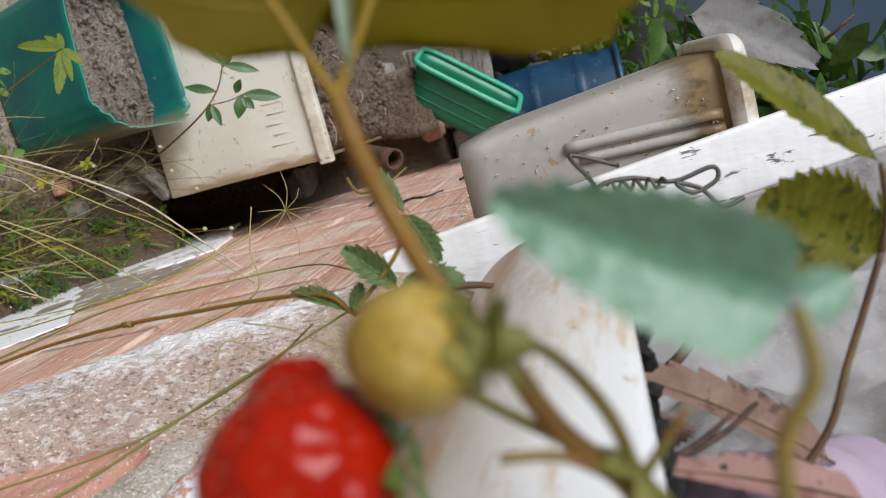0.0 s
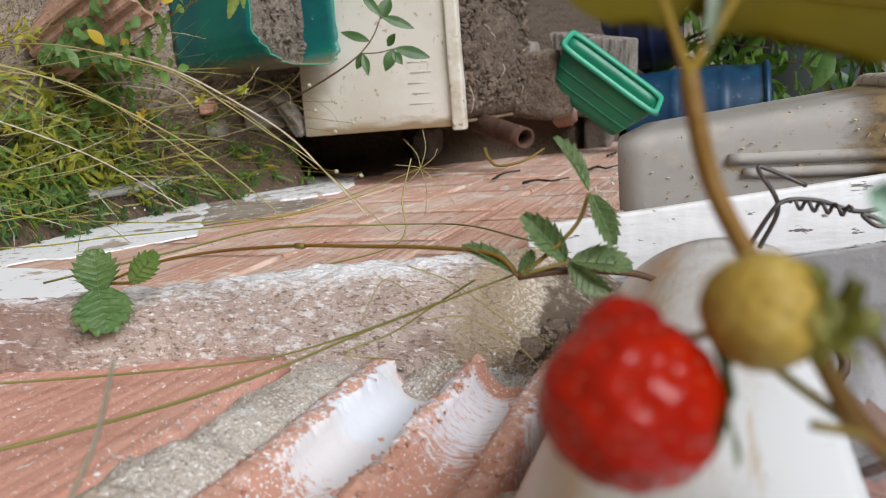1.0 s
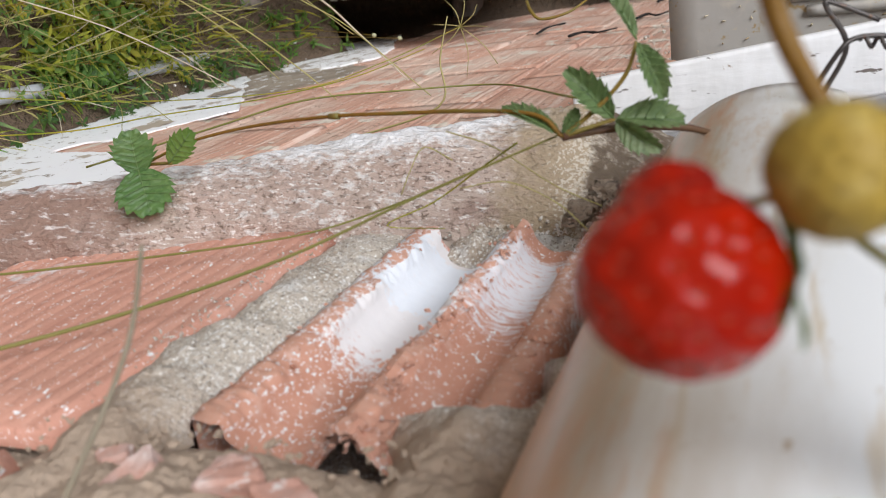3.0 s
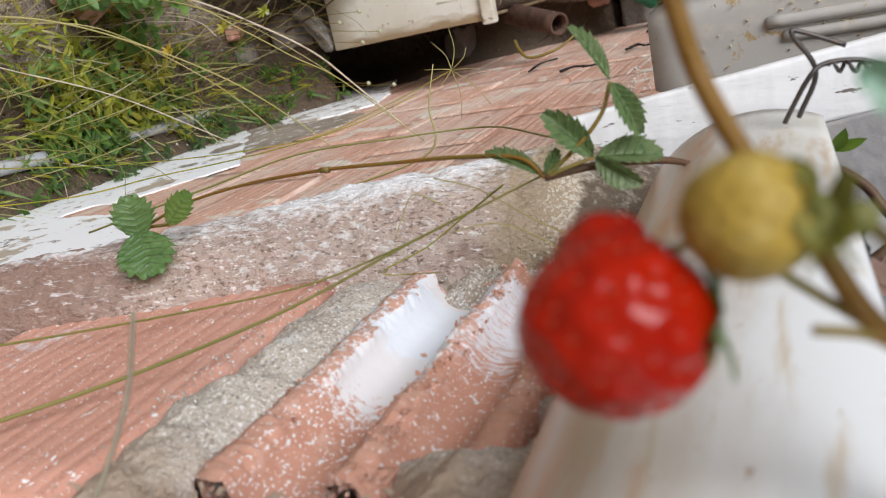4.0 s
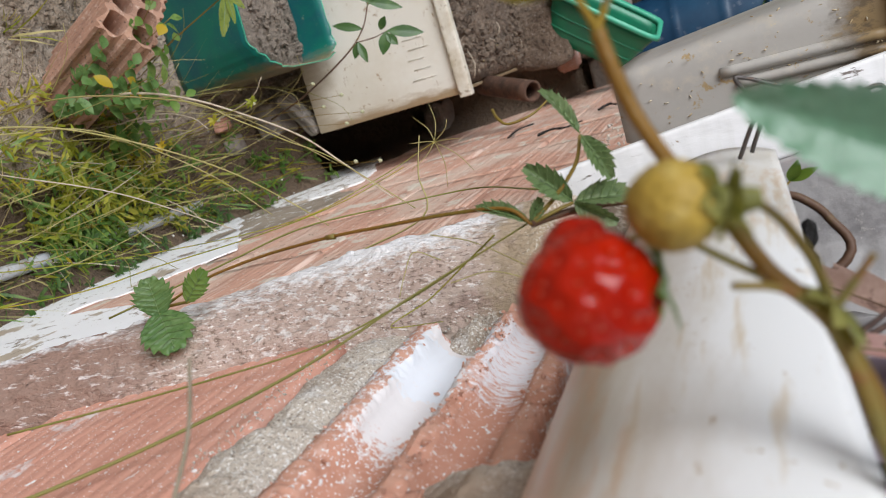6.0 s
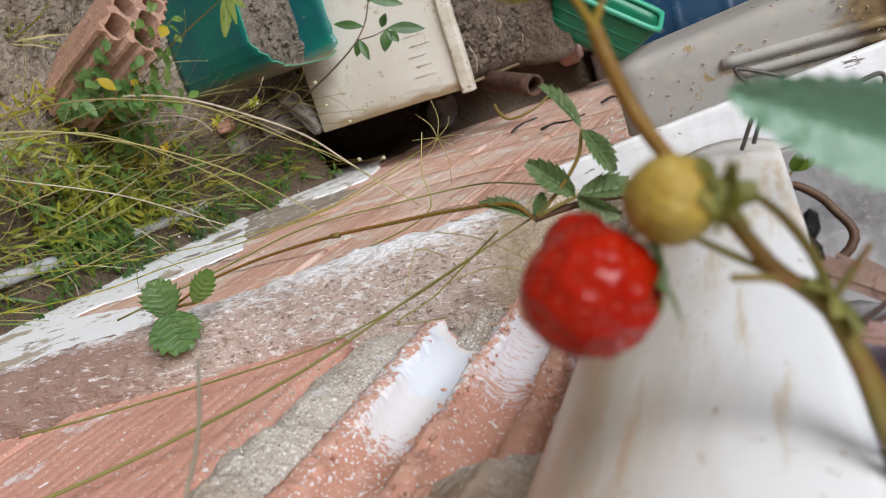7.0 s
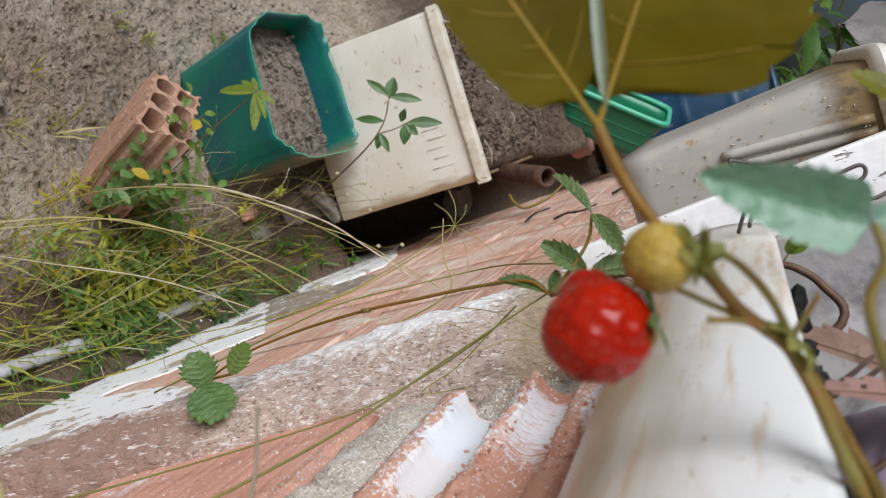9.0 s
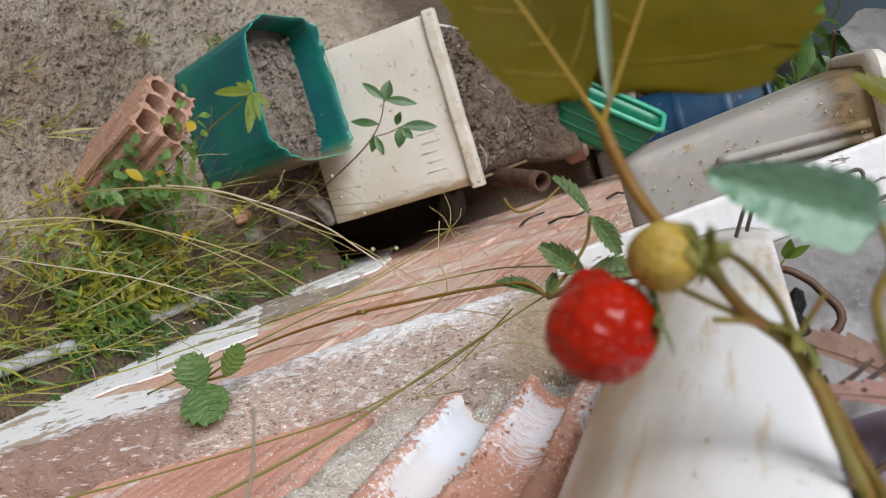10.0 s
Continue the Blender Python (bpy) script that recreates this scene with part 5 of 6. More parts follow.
simple_leaf(bm, (0.54, -0.116, 1.115), (0.533, -0.11, 1.13), 0.006, (-0.9, 0.3, 0.3))
part("leaves", bm, WEED, sprig)
part("stem", tube([(0.54, -0.116, 1.115), (0.538, -0.135, 1.098), (0.5, -0.15, 1.095)], 0.0006), STALK, sprig)

# ---------------------------------------------------------------- grasses near the lens
for label, material, r0, r1, pts in (
    ("long green grass blade trailing over the bricks", BLADE, 0.0005, 0.0013, [(0.41, -0.08, 0.998), (0.393, -0.101, 0.934), (0.361, -0.118, 0.88), (0.318, -0.128, 0.819), (0.275, -0.13, 0.767), (0.25, -0.13, 0.72)]),
    ("thin green grass stem along the plaster", BLADE, 0.0005, 0.0008, [(0.435, -0.1, 0.95), (0.442, -0.119, 0.899), (0.42, -0.127, 0.856), (0.395, -0.128, 0.798), (0.371, -0.128, 0.73), (0.35, -0.126, 0.68)]),
    ("thin green grass stem hanging past the wall", BLADE, 0.0006, 0.0008, [(0.435, -0.07, 1.0), (0.6, -0.087, 0.906), (0.577, -0.082, 0.843), (0.551, -0.079, 0.784), (0.521, -0.088, 0.725), (0.48, -0.1, 0.65)]),
    ("thin grey dry grass stem close before the bricks", GREY_STEM, 0.0006, 0.0009, [(0.226, -0.06, 0.9405), (0.218, -0.079, 0.938), (0.209, -0.096, 0.932), (0.198, -0.116, 0.922), (0.19, -0.135, 0.912)]),
    ("pale green grass blade hanging near the lens", STRAW, 0.0005, 0.0008, [(0.137, -0.003, 0.933), (0.134, -0.017, 0.933), (0.132, -0.030, 0.934), (0.131, -0.043, 0.936), (0.129, -0.059, 0.937), (0.19, -0.1365, 0.872)]),
    ("pale green grass blade hanging near the lens", BLADE, 0.0004, 0.0008, [(0.176, 0.004, 0.870), (0.175, -0.014, 0.875), (0.175, -0.024, 0.879), (0.174, -0.036, 0.880), (0.170, -0.053, 0.878), (0.24, -0.1345, 0.8)]),
    ("fine dry grass seed stem", STRAW, 0.0004, 0.0003, [(0.43, -0.08, 0.937), (0.435, -0.09, 0.958), (0.44, -0.111, 0.984), (0.447, -0.124, 1.004)]),
    ("fine dry grass seed stem", STRAW, 0.0004, 0.0003, [(0.426, -0.107, 0.942), (0.434, -0.107, 0.963), (0.439, -0.119, 0.984), (0.441, -0.134, 0.998)]),
    ("fine curled grass stem", STRAW, 0.0004, 0.0003, [(0.445, -0.098, 0.932), (0.442, -0.09, 0.919), (0.437, -0.1, 0.912), (0.434, -0.112, 0.906)]),
    ("fine curled grass stem", GRASS, 0.0005, 0.0003, [(0.42, -0.085, 0.975), (0.428, -0.1, 0.95), (0.43, -0.115, 0.925), (0.425, -0.125, 0.9), (0.428, -0.128, 0.93)]),
):
    ob = part("grass_stem", tube(pts, r0, r1, sides=6), material)
    tagged(ob, label, "grass", "grass stems by the pipe")

# ---------------------------------------------------------------- grasses and weeds of the yard
rng = random.Random(11)
for k, (label, material, r, pts) in enumerate((
    ("long yellow grass stem leaning on the wall", STRAW, 0.0016, [(0.75, 0.16, -0.03), (0.82, 0.12, 0.1), (0.9, 0.085, 0.22), (0.95, 0.03, 0.32), (0.985, -0.04, 0.42), (1.01, -0.11, 0.49), (1.02, -0.155, 0.53)]),
    ("long yellow grass stem leaning on the wall", STRAW, 0.0013, [(0.78, 0.14, -0.03), (0.95, 0.1, 0.08), (1.03, 0.079, 0.149), (1.054, 0.035, 0.227), (1.076, -0.047, 0.328), (1.09, -0.13, 0.4)]),
    ("green grass stem arching along the wall", GRASS, 0.001, [(0.7, -0.1, -0.02), (0.735, -0.12, 0.32), (0.779, -0.118, 0.441), (0.823, -0.116, 0.558), (0.86, -0.107, 0.652), (0.9, -0.09, 0.72)]),
    ("green grass stem arching along the wall", GRASS, 0.001, [(0.75, -0.05, -0.02), (0.81, -0.075, 0.08), (0.897, -0.116, 0.301), (0.978, -0.132, 0.498), (1.027, -0.112, 0.611), (1.09, -0.086, 0.69)]),
    ("dry grass stem with a thin seed spike", STRAW, 0.001, [(0.95, 0.12, -0.03), (0.8, 0.1, 0.35), (0.706, 0.048, 0.596), (0.719, 0.012, 0.649), (0.727, -0.019, 0.688), (0.736, -0.048, 0.726), (0.747, -0.115, 0.789)]),
    ("dry grass stem with a thin seed spike", STRAW, 0.0009, [(0.611, -0.12, 0.78), (0.611, -0.101, 0.855), (0.619, -0.069, 0.858), (0.626, -0.041, 0.865)]),
    ("dry grass stem with a thin seed spike", STRAW, 0.001, [(1.2, 0.12, -0.03), (1.12, 0.09, 0.25), (1.091, 0.061, 0.33), (1.112, 0.022, 0.39), (1.131, -0.03, 0.447), (1.148, -0.085, 0.502)]),
)):
    tagged(part("grass_stem", tube(pts, r, r * 0.5, sides=6), material), label, "grass", "grass stems of the yard")
for r, pts in ((0.002, [(1.15, 0.14, 0.02), (1.12, 0.11, 0.2), (1.1, 0.072, 0.319), (1.1, 0.016, 0.419), (1.1, -0.03, 0.487), (1.1, -0.079, 0.535), (1.1, -0.15, 0.6)]),
               (0.0012, [(0.86, 0.1, -0.03), (0.84, 0.07, 0.1), (0.85, 0.03, 0.2), (0.9, -0.03, 0.31), (0.96, -0.12, 0.42)]),
               (0.001, [(1.25, 0.08, -0.03), (1.15, 0.07, 0.2), (1.07, 0.045, 0.33), (1.05, 0.02, 0.37)]),
               (0.001, [(1.32, 0.03, -0.03), (1.2, 0.03, 0.25), (1.13, 0.045, 0.4), (1.12, 0.07, 0.44)])):
    tagged(part("grass_stem", tube(pts, r, r * 0.6, sides=6, wob=0.25), PALE_STEM), "bleached dry stalk leaning over the weeds", "grass", "grass stems of the yard")
budded = thing("budded_stem", "thin stem with small yellow-green buds", "weed")
part("stem", tube([(1.3, 0.04, -0.03), (1.2, 0.045, 0.3), (1.1, 0.04, 0.423), (1.1, 0.031, 0.348), (1.1, 0.017, 0.238)], 0.0009, 0.0006, sides=6), GRASS, budded)
for k, c in enumerate(((1.1, 0.04, 0.423), (1.1, 0.031, 0.348), (1.1, 0.017, 0.238))):
    bm = bmesh.new()
    for i in range(9):
        a = i * 2.4
        simple_leaf(bm, c, Vector(c) + Vector((-0.3 + 0.5 * math.cos(a), math.sin(a), math.cos(a * 1.7))) * 0.009, 0.004, (-1, 0.2, 0.3))
    part("bud", bm, YELLOW if k == 2 else GRASS, budded)

for k in range(34):
    x, y = rng.uniform(0.78, 1.6), rng.uniform(-0.13, 0.12)
    h = rng.uniform(0.12, 0.42)
    a = rng.uniform(0, 6.283)
    dx, dy = 0.6 * h * math.cos(a), 0.45 * h * math.sin(a)
    dy = max(dy, -0.14 - y)
    pts = [(x, y, ground_z(x, y) - 0.01), (x + dx * 0.3, y + dy * 0.3, h * 0.5), (x + dx * 0.7, y + dy * 0.7, h * 0.85), (x + dx, y + dy, h * 0.95)]
    tagged(part("grass_stem", tube(pts, 0.0009, 0.0004, sides=5, steps=4), STRAW if k % 3 else BLADE), "thin dry grass stem standing in the weeds", "grass", "grass stems of the yard")
tagged(part("twig", tube([(1.170, -0.070, 0.757), (1.140, -0.082, 0.771), (1.130, -0.092, 0.787), (1.140, -0.088, 0.820), (1.170, -0.075, 0.842)], 0.0024, 0.0014, sides=7, wob=0.2), STALK), "curled dry brown twig by the wall", "twig")
umbel = thing("dried_umbel", "dry star-shaped grass seed head", "grass")
U0 = Vector((1.09, -0.086, 0.69))
for i in range(8):
    a = i * 0.82
    d = Vector((0.35 * math.cos(a * 2), math.cos(a), math.sin(a))).normalized() * (0.055 + 0.02 * math.sin(i * 5))
    part("ray", tube([U0, U0 + d * 0.5 + Vector((0, 0, 0.006)), U0 + d], 0.0007, 0.0004, sides=5, steps=3), STRAW, umbel)


def tuft(name, label, x0, x1, y0, y1, count, h0, h1, materials, blade_w, seed, lean=0.5, category="grass"):
    r = random.Random(seed)
    for mi, material in enumerate(materials):
        bm = bmesh.new()
        for _ in range(count // len(materials)):
            x, y = r.uniform(x0, x1), r.uniform(y0, y1)
            if y < -0.15:
                continue
            z = ground_z(x, y) - 0.004
            h = r.uniform(h0, h1)
            a = r.uniform(0, 6.283)
            d = Vector((math.cos(a), math.sin(a), 0)) * lean * h * r.uniform(0.3, 1.4)
            base, tip = Vector((x, y, z)), Vector((x, y, z + h)) + d
            mid = base * 0.5 + tip * 0.5 + Vector((0, 0, h * 0.16))
            w = blade_w * r.uniform(0.5, 1.2)
            side = Vector((-math.sin(a), math.cos(a), 0.2)).normalized()
            rows_ = [[bm.verts.new(p + s * side * k) for s in (-1, 1)] for p, k in ((base, w * 0.6), (mid, w), (tip, w * 0.1))]
            for p, q in zip(rows_, rows_[1:]):
                bm.faces.new((p[0], p[1], q[1], q[0]))
        tagged(part(name, bm, material), label, category, kind="stuff")


tuft("grass", "low green and yellowing grass on the soil", 0.75, 1.35, -0.08, 0.1, 330, 0.02, 0.08, (GRASS, GRASS, STRAW), 0.0026, 1, 0.8)
tuft("grass", "low green grass along the wall's foot", 0.8, 1.75, -0.15, -0.03, 260, 0.02, 0.07, (GRASS, WEED), 0.0026, 2, 0.8)
tuft("grass", "thin dry straw on the soil", 0.7, 1.5, -0.13, 0.2, 150, 0.08, 0.24, (STRAW, BLADE), 0.0008, 3, 0.7)
tuft("grass", "sparse straw scraps on bare soil", 0.8, 2.6, 0.1, 1.2, 260, 0.004, 0.02, (STRAW,), 0.0012, 4, 4.0)


tuft("grass", "small yellow-green grass tuft on bare soil", 1.145, 1.175, 0.265, 0.295, 16, 0.02, 0.09, (GRASS, STRAW), 0.0018, 40, 0.8)
tuft("grass", "small yellow-green grass tuft on bare soil", 1.402, 1.432, 0.474, 0.504, 12, 0.02, 0.05, (GRASS, STRAW), 0.0018, 41, 0.8)
tuft("grass", "small yellow-green grass tuft on bare soil", 1.463, 1.493, 0.440, 0.470, 14, 0.02, 0.05, (GRASS, STRAW), 0.0018, 42, 0.8)
tuft("grass", "small yellow-green grass tuft on bare soil", 1.143, 1.173, 0.365, 0.395, 10, 0.02, 0.04, (GRASS, STRAW), 0.0018, 43, 0.8)
tuft("grass", "small yellow-green grass tuft on bare soil", 1.059, 1.089, 0.280, 0.310, 14, 0.02, 0.06, (GRASS, STRAW), 0.0018, 44, 0.8)
tuft("grass", "small yellow-green grass tuft on bare soil", 2.916, 2.946, 0.603, 0.633, 10, 0.02, 0.05, (GRASS, STRAW), 0.0018, 45, 0.8)


def herb(name, label, stems, seed, leaf_w, leaf_l, material, per=6, yellow=0.0, m_stem=STALK, low=0.25):
    """A small leafy weed: stems from base to tip with pairs of leaves."""
    r = random.Random(seed)
    h = thing(name, label, "weed")
    lv, yl = bmesh.new(), bmesh.new()
    for base, tip in stems:
        b, t = Vector(base), Vector(tip)
        mid = (b + t) / 2 + Vector((r.uniform(-0.01, 0.01), r.uniform(-0.01, 0.01), 0.01))
        part("stem", tube([b, mid, t], 0.0011, 0.0006, sides=6), m_stem, h)
        for i in range(per):
            f = low + (1 - low) * i / max(1, per - 1)
            p = b.lerp(t, f)
            a = r.uniform(0, 6.283)
            d = Vector((math.cos(a), math.sin(a), r.uniform(0.0, 0.7)))
            L = leaf_l * r.uniform(0.6, 1.2)
            simple_leaf(yl if r.random() < yellow else lv, p, p + d.normalized() * L, leaf_w * r.uniform(0.7, 1.2), Vector((r.uniform(-0.6, 0.1), r.uniform(-0.2, 0.6), 1)), 0.25)
    part("leaves", lv, material, h)
    if yl.verts:
        part("yellow_leaves", yl, YELLOW, h)
    else:
        yl.free()
    return h


def stems(cx, cy, n, spread, height, seed):
    r = random.Random(seed)
    out = []
    for _ in range(n):
        x, y = cx + r.uniform(-spread, spread), cy + r.uniform(-spread, spread)
        out.append(((x, y, ground_z(x, y) - 0.01), (x + r.uniform(-0.04, 0.04), y + r.uniform(-0.03, 0.03), ground_z(x, y) + height * r.uniform(0.6, 1.2))))
    return out


herb("weed", "round-leaved pale green weed before the loose brick", [((1.17, 0.11, -0.04), (1.101, 0.185, 0.195)), ((1.17, 0.11, -0.04), (1.113, 0.149, 0.231)), ((1.18, 0.1, -0.04), (1.119, 0.123, 0.251)), ((1.15, 0.1, -0.04), (1.088, 0.15, 0.17)), ((1.15, 0.09, -0.04), (1.073, 0.125, 0.14)), ((1.18, 0.1, -0.04), (1.103, 0.104, 0.22))], 21, 0.02, 0.029, WEED_ROUND, 11, 0.06, low=0.5)
herb("weed", "tall pale green weed before the green tub", [((1.24, 0.12, -0.04), (1.147, 0.24, 0.29)), ((1.24, 0.12, -0.04), (1.147, 0.2, 0.3)), ((1.24, 0.11, -0.04), (1.147, 0.175, 0.306)), ((1.24, 0.11, -0.04), (1.131, 0.08, 0.291)), ((1.22, 0.1, -0.04), (1.123, 0.108, 0.266))], 22, 0.017, 0.028, WEED_PALE, 11, 0.03, low=0.45)
droop_tip = Vector((1.2, 0.214, 0.378))
droop = thing("weed", "young weed with drooping serrated yellow-green leaves", "weed")
part("stem", tube([(1.27, 0.13, -0.03), (1.24, 0.16, 0.15), (1.215, 0.19, 0.28), droop_tip], 0.0016, 0.001, sides=7), STALK, droop)
for t, w in (((1.19, 0.238, 0.312), 0.021), ((1.17, 0.152, 0.368), 0.02), ((1.22, 0.247, 0.342), 0.013), ((1.2, 0.185, 0.402), 0.014), ((1.18, 0.166, 0.39), 0.012), ((1.22, 0.243, 0.366), 0.01)):
    m = frame_at(droop_tip, t, (-0.7, 0.2, 0.65))
    L = (Vector(t) - droop_tip).length
    lf = part("leaf", leaflet(L, w, m, 8, 0.3, 0.1, 0.16, 0.7, pleat=0.02), DROOP_LEAF, droop)
    tagged(part("vein_net", tube([m @ Vector((0, L * u, 0.0006 - 0.1 * L * u * u)) for u in (0.0, 0.5, 0.95)], 0.0007, 0.0003, sides=5, steps=3), VEIN_PALE, lf), kind="stuff")
herb("weed", "low round-leaved weed in the soil", stems(1.22, 0.07, 14, 0.06, 0.13, 2), 29, 0.016, 0.025, WEED, 8, 0.06, low=0.4)
herb("weed", "fine-leaved green weed at the wall's foot", stems(1.05, 0.0, 6, 0.09, 0.1, 3), 24, 0.005, 0.03, WEED_PALE, 9, 0.03)
herb("weed", "fine-leaved yellow-green weed in the grass", stems(1.1, 0.04, 12, 0.12, 0.11, 4), 25, 0.0055, 0.03, GRASS, 11, 0.03)
herb("weed", "fine-leaved green weed at the wall's foot", stems(1.5, -0.08, 12, 0.1, 0.07, 5), 26, 0.005, 0.024, WEED, 12)
herb("weed", "fine-leaved green weed by the drain pipe", stems(1.08, -0.09, 12, 0.04, 0.06, 6), 27, 0.006, 0.028, WEED, 12, 0.03)
herb("weed", "fine-leaved green weed over the drain pipe", stems(1.14, -0.1, 5, 0.03, 0.05, 8), 30, 0.006, 0.026, WEED, 12)
herb("weed", "fine-leaved yellow-green weed over the drain pipe", stems(1.3, -0.075, 5, 0.03, 0.05, 9), 31, 0.006, 0.026, GRASS, 12)
herb("weed", "small weed at the tub's far edge", stems(1.68, 0.42, 5, 0.04, 0.05, 7), 28, 0.01, 0.03, WEED, 6)

herb("weed", "small fine-leaved weed on the shaded soil", stems(1.42, 0.0, 7, 0.06, 0.05, 11), 32, 0.006, 0.026, WEED, 10)
herb("weed", "small yellow-green weed on the shaded soil", stems(1.34, 0.0, 8, 0.06, 0.06, 12), 33, 0.005, 0.026, GRASS, 10)
rs = random.Random(78)
for k in range(16):
    x, y = rs.uniform(X0 + 0.06, X1 - 0.1), rs.uniform(Y0 + 0.05, Y1 - 0.05)
    a, L = rs.uniform(0, 6.283), rs.uniform(0.02, 0.06)
    tagged(part("straw", tube([(x, y, Z1 + 0.014), (x + 0.5 * L * math.cos(a), y + 0.5 * L * math.sin(a), Z1 + 0.024), (x + L * math.cos(a), y + L * math.sin(a), Z1 + 0.016)], 0.0012, 0.0008, sides=5, steps=2), PALE_STEM if k % 2 else STALK_RED), "short dry straw lying on the box's soil", "straw", "straws in the box")
shoot = thing("young_shoot", "young shoot with pointed dark green leaves before the cream box", "plant")
S = [(1.62, 0.01, 0.12), (1.54, 0.035, 0.26), (1.475, 0.081, 0.408), (1.497, 0.121, 0.451), (1.51, 0.165, 0.472)]
part("stem", tube(S, 0.0022, 0.0012, sides=8), STALK_RED, shoot)
part("stem", tube([(1.485, 0.1, 0.435), (1.505, 0.1, 0.465), (1.515, 0.105, 0.49)], 0.0013, 0.0009), STALK_RED, shoot)
for b, t, w in (((1.51, 0.165, 0.472), (1.5, 0.212, 0.44), 0.018), ((1.51, 0.165, 0.472), (1.53, 0.14, 0.53), 0.02), ((1.51, 0.16, 0.47), (1.52, 0.2, 0.49), 0.026),
                ((1.497, 0.121, 0.451), (1.48, 0.145, 0.4), 0.018), ((1.515, 0.105, 0.49), (1.535, 0.085, 0.555), 0.024), ((1.515, 0.105, 0.49), (1.5, 0.065, 0.475), 0.024),
                ((1.485, 0.1, 0.44), (1.478, 0.06, 0.45), 0.016), ((1.487, 0.1, 0.44), (1.48, 0.072, 0.425), 0.016), ((1.51, 0.11, 0.48), (1.5, 0.13, 0.5), 0.016), ((1.512, 0.1, 0.488), (1.515, 0.075, 0.505), 0.018)):
    bm = bmesh.new()
    simple_leaf(bm, b, t, w, (-0.85, 0.25, 0.4), 0.2)
    bmesh.ops.subdivide_edges(bm, edges=bm.edges[:], cuts=2, smooth=0.6, use_grid_fill=True)
    part("leaf", bm, LEAF_DARK, shoot)

for x, y, z, gx, gy in ((1.337, 0.046, 0.401, 1.5, 0.05), (1.351, 0.014, 0.441, 1.5, 0.04), (1.336, 0.003, 0.408, 1.5, 0.03), (1.358, -0.024, 0.467, 1.52, 0.02), (1.344, -0.036, 0.438, 1.52, 0.0), (1.3, -0.11, 0.5, 1.45, -0.09), (1.29, -0.1, 0.46, 1.45, -0.07), (1.294, 0.043, 0.3, 1.4, 0.03), (1.267, 0.034, 0.237, 1.4, 0.02)):
    fl = thing("wild_flower", "tiny whitish button flower on a thin stem", "flower", "button flowers")
    part("stem", tube([(gx, gy, ground_z(gx, gy)), ((x + gx) / 2 + 0.01, (y + gy) / 2, z * 0.6), (x, y, z)], 0.0008, 0.0005, sides=5), STALK, fl)
    bm = bmesh.new()
    bmesh.ops.create_icosphere(bm, subdivisions=2, radius=0.0036)
    for v in bm.verts:
        v.co = Vector((x, y, z)) + v.co * (1 + 0.35 * noise.noise(v.co * 900))
    part("head", bm, FLOWER, fl)

def carpet(label, x0, x1, y0, y1, count, height, leaf, material, seed):
    """Low weeds that grow into one another: short stems with whorls of narrow leaves."""
    r = random.Random(seed)
    bm = bmesh.new()
    for _ in range(count):
        x, y = r.uniform(x0, x1), r.uniform(y0, y1)
        z = ground_z(x, y)
        h = height * r.uniform(0.3, 1.2)
        top = Vector((x + r.uniform(-0.3, 0.3) * h, y + r.uniform(-0.3, 0.3) * h, z + h))
        tube([(x, y, z - 0.004), top], 0.0006, 0.0004, sides=4, steps=0, bm=bm)
        for k in range(r.randint(6, 10)):
            a = r.uniform(0, 6.283)
            p = Vector((x, y, z)).lerp(top, r.uniform(0.45, 1.0))
            L = leaf * r.uniform(0.5, 1.2)
            d = Vector((math.cos(a), math.sin(a), r.uniform(-0.1, 0.8))).normalized()
            simple_leaf(bm, p, p + d * L, L * r.uniform(0.18, 0.34), (r.uniform(-0.6, 0.2), r.uniform(-0.2, 0.4), 1), 0.3)
    tagged(part("weeds", bm, material), label, "weeds", kind="stuff")


carpet("low yellow-green weeds with narrow leaves", 1.02, 1.32, -0.075, 0.06, 50, 0.07, 0.027, GRASS, 81)
carpet("low green weeds with narrow leaves", 1.02, 1.34, -0.085, 0.05, 30, 0.055, 0.024, WEED, 82)
carpet("low pale green weeds with narrow leaves", 0.98, 1.24, -0.08, 0.05, 11, 0.08, 0.028, WEED_PALE, 83)
tuft("grass", "dry bleached straws leaning over the weeds", 1.0, 1.45, -0.12, 0.1, 46, 0.08, 0.2, (STRAW, PALE_STEM, GRASS), 0.0011, 87, 1.1)
carpet("dark low weeds between drain pipe and wall", 0.92, 1.5, -0.165, -0.125, 34, 0.045, 0.02, SHRUB_LEAF, 88)
tuft("grass", "short green and dry blades between drain pipe and wall", 0.9, 1.55, -0.15, -0.115, 70, 0.02, 0.06, (WEED, STRAW), 0.0016, 89, 1.0)
carpet("low green weeds over the drain pipe", 1.05, 1.21, -0.13, -0.08, 22, 0.05, 0.024, WEED, 85)
carpet("low yellow-green weeds over the drain pipe", 1.3, 1.36, -0.13, -0.08, 7, 0.05, 0.022, GRASS, 86)
carpet("low weeds at the foot of the limewashed wall", 1.56, 1.86, -0.15, -0.06, 24, 0.045, 0.022, WEED, 84)

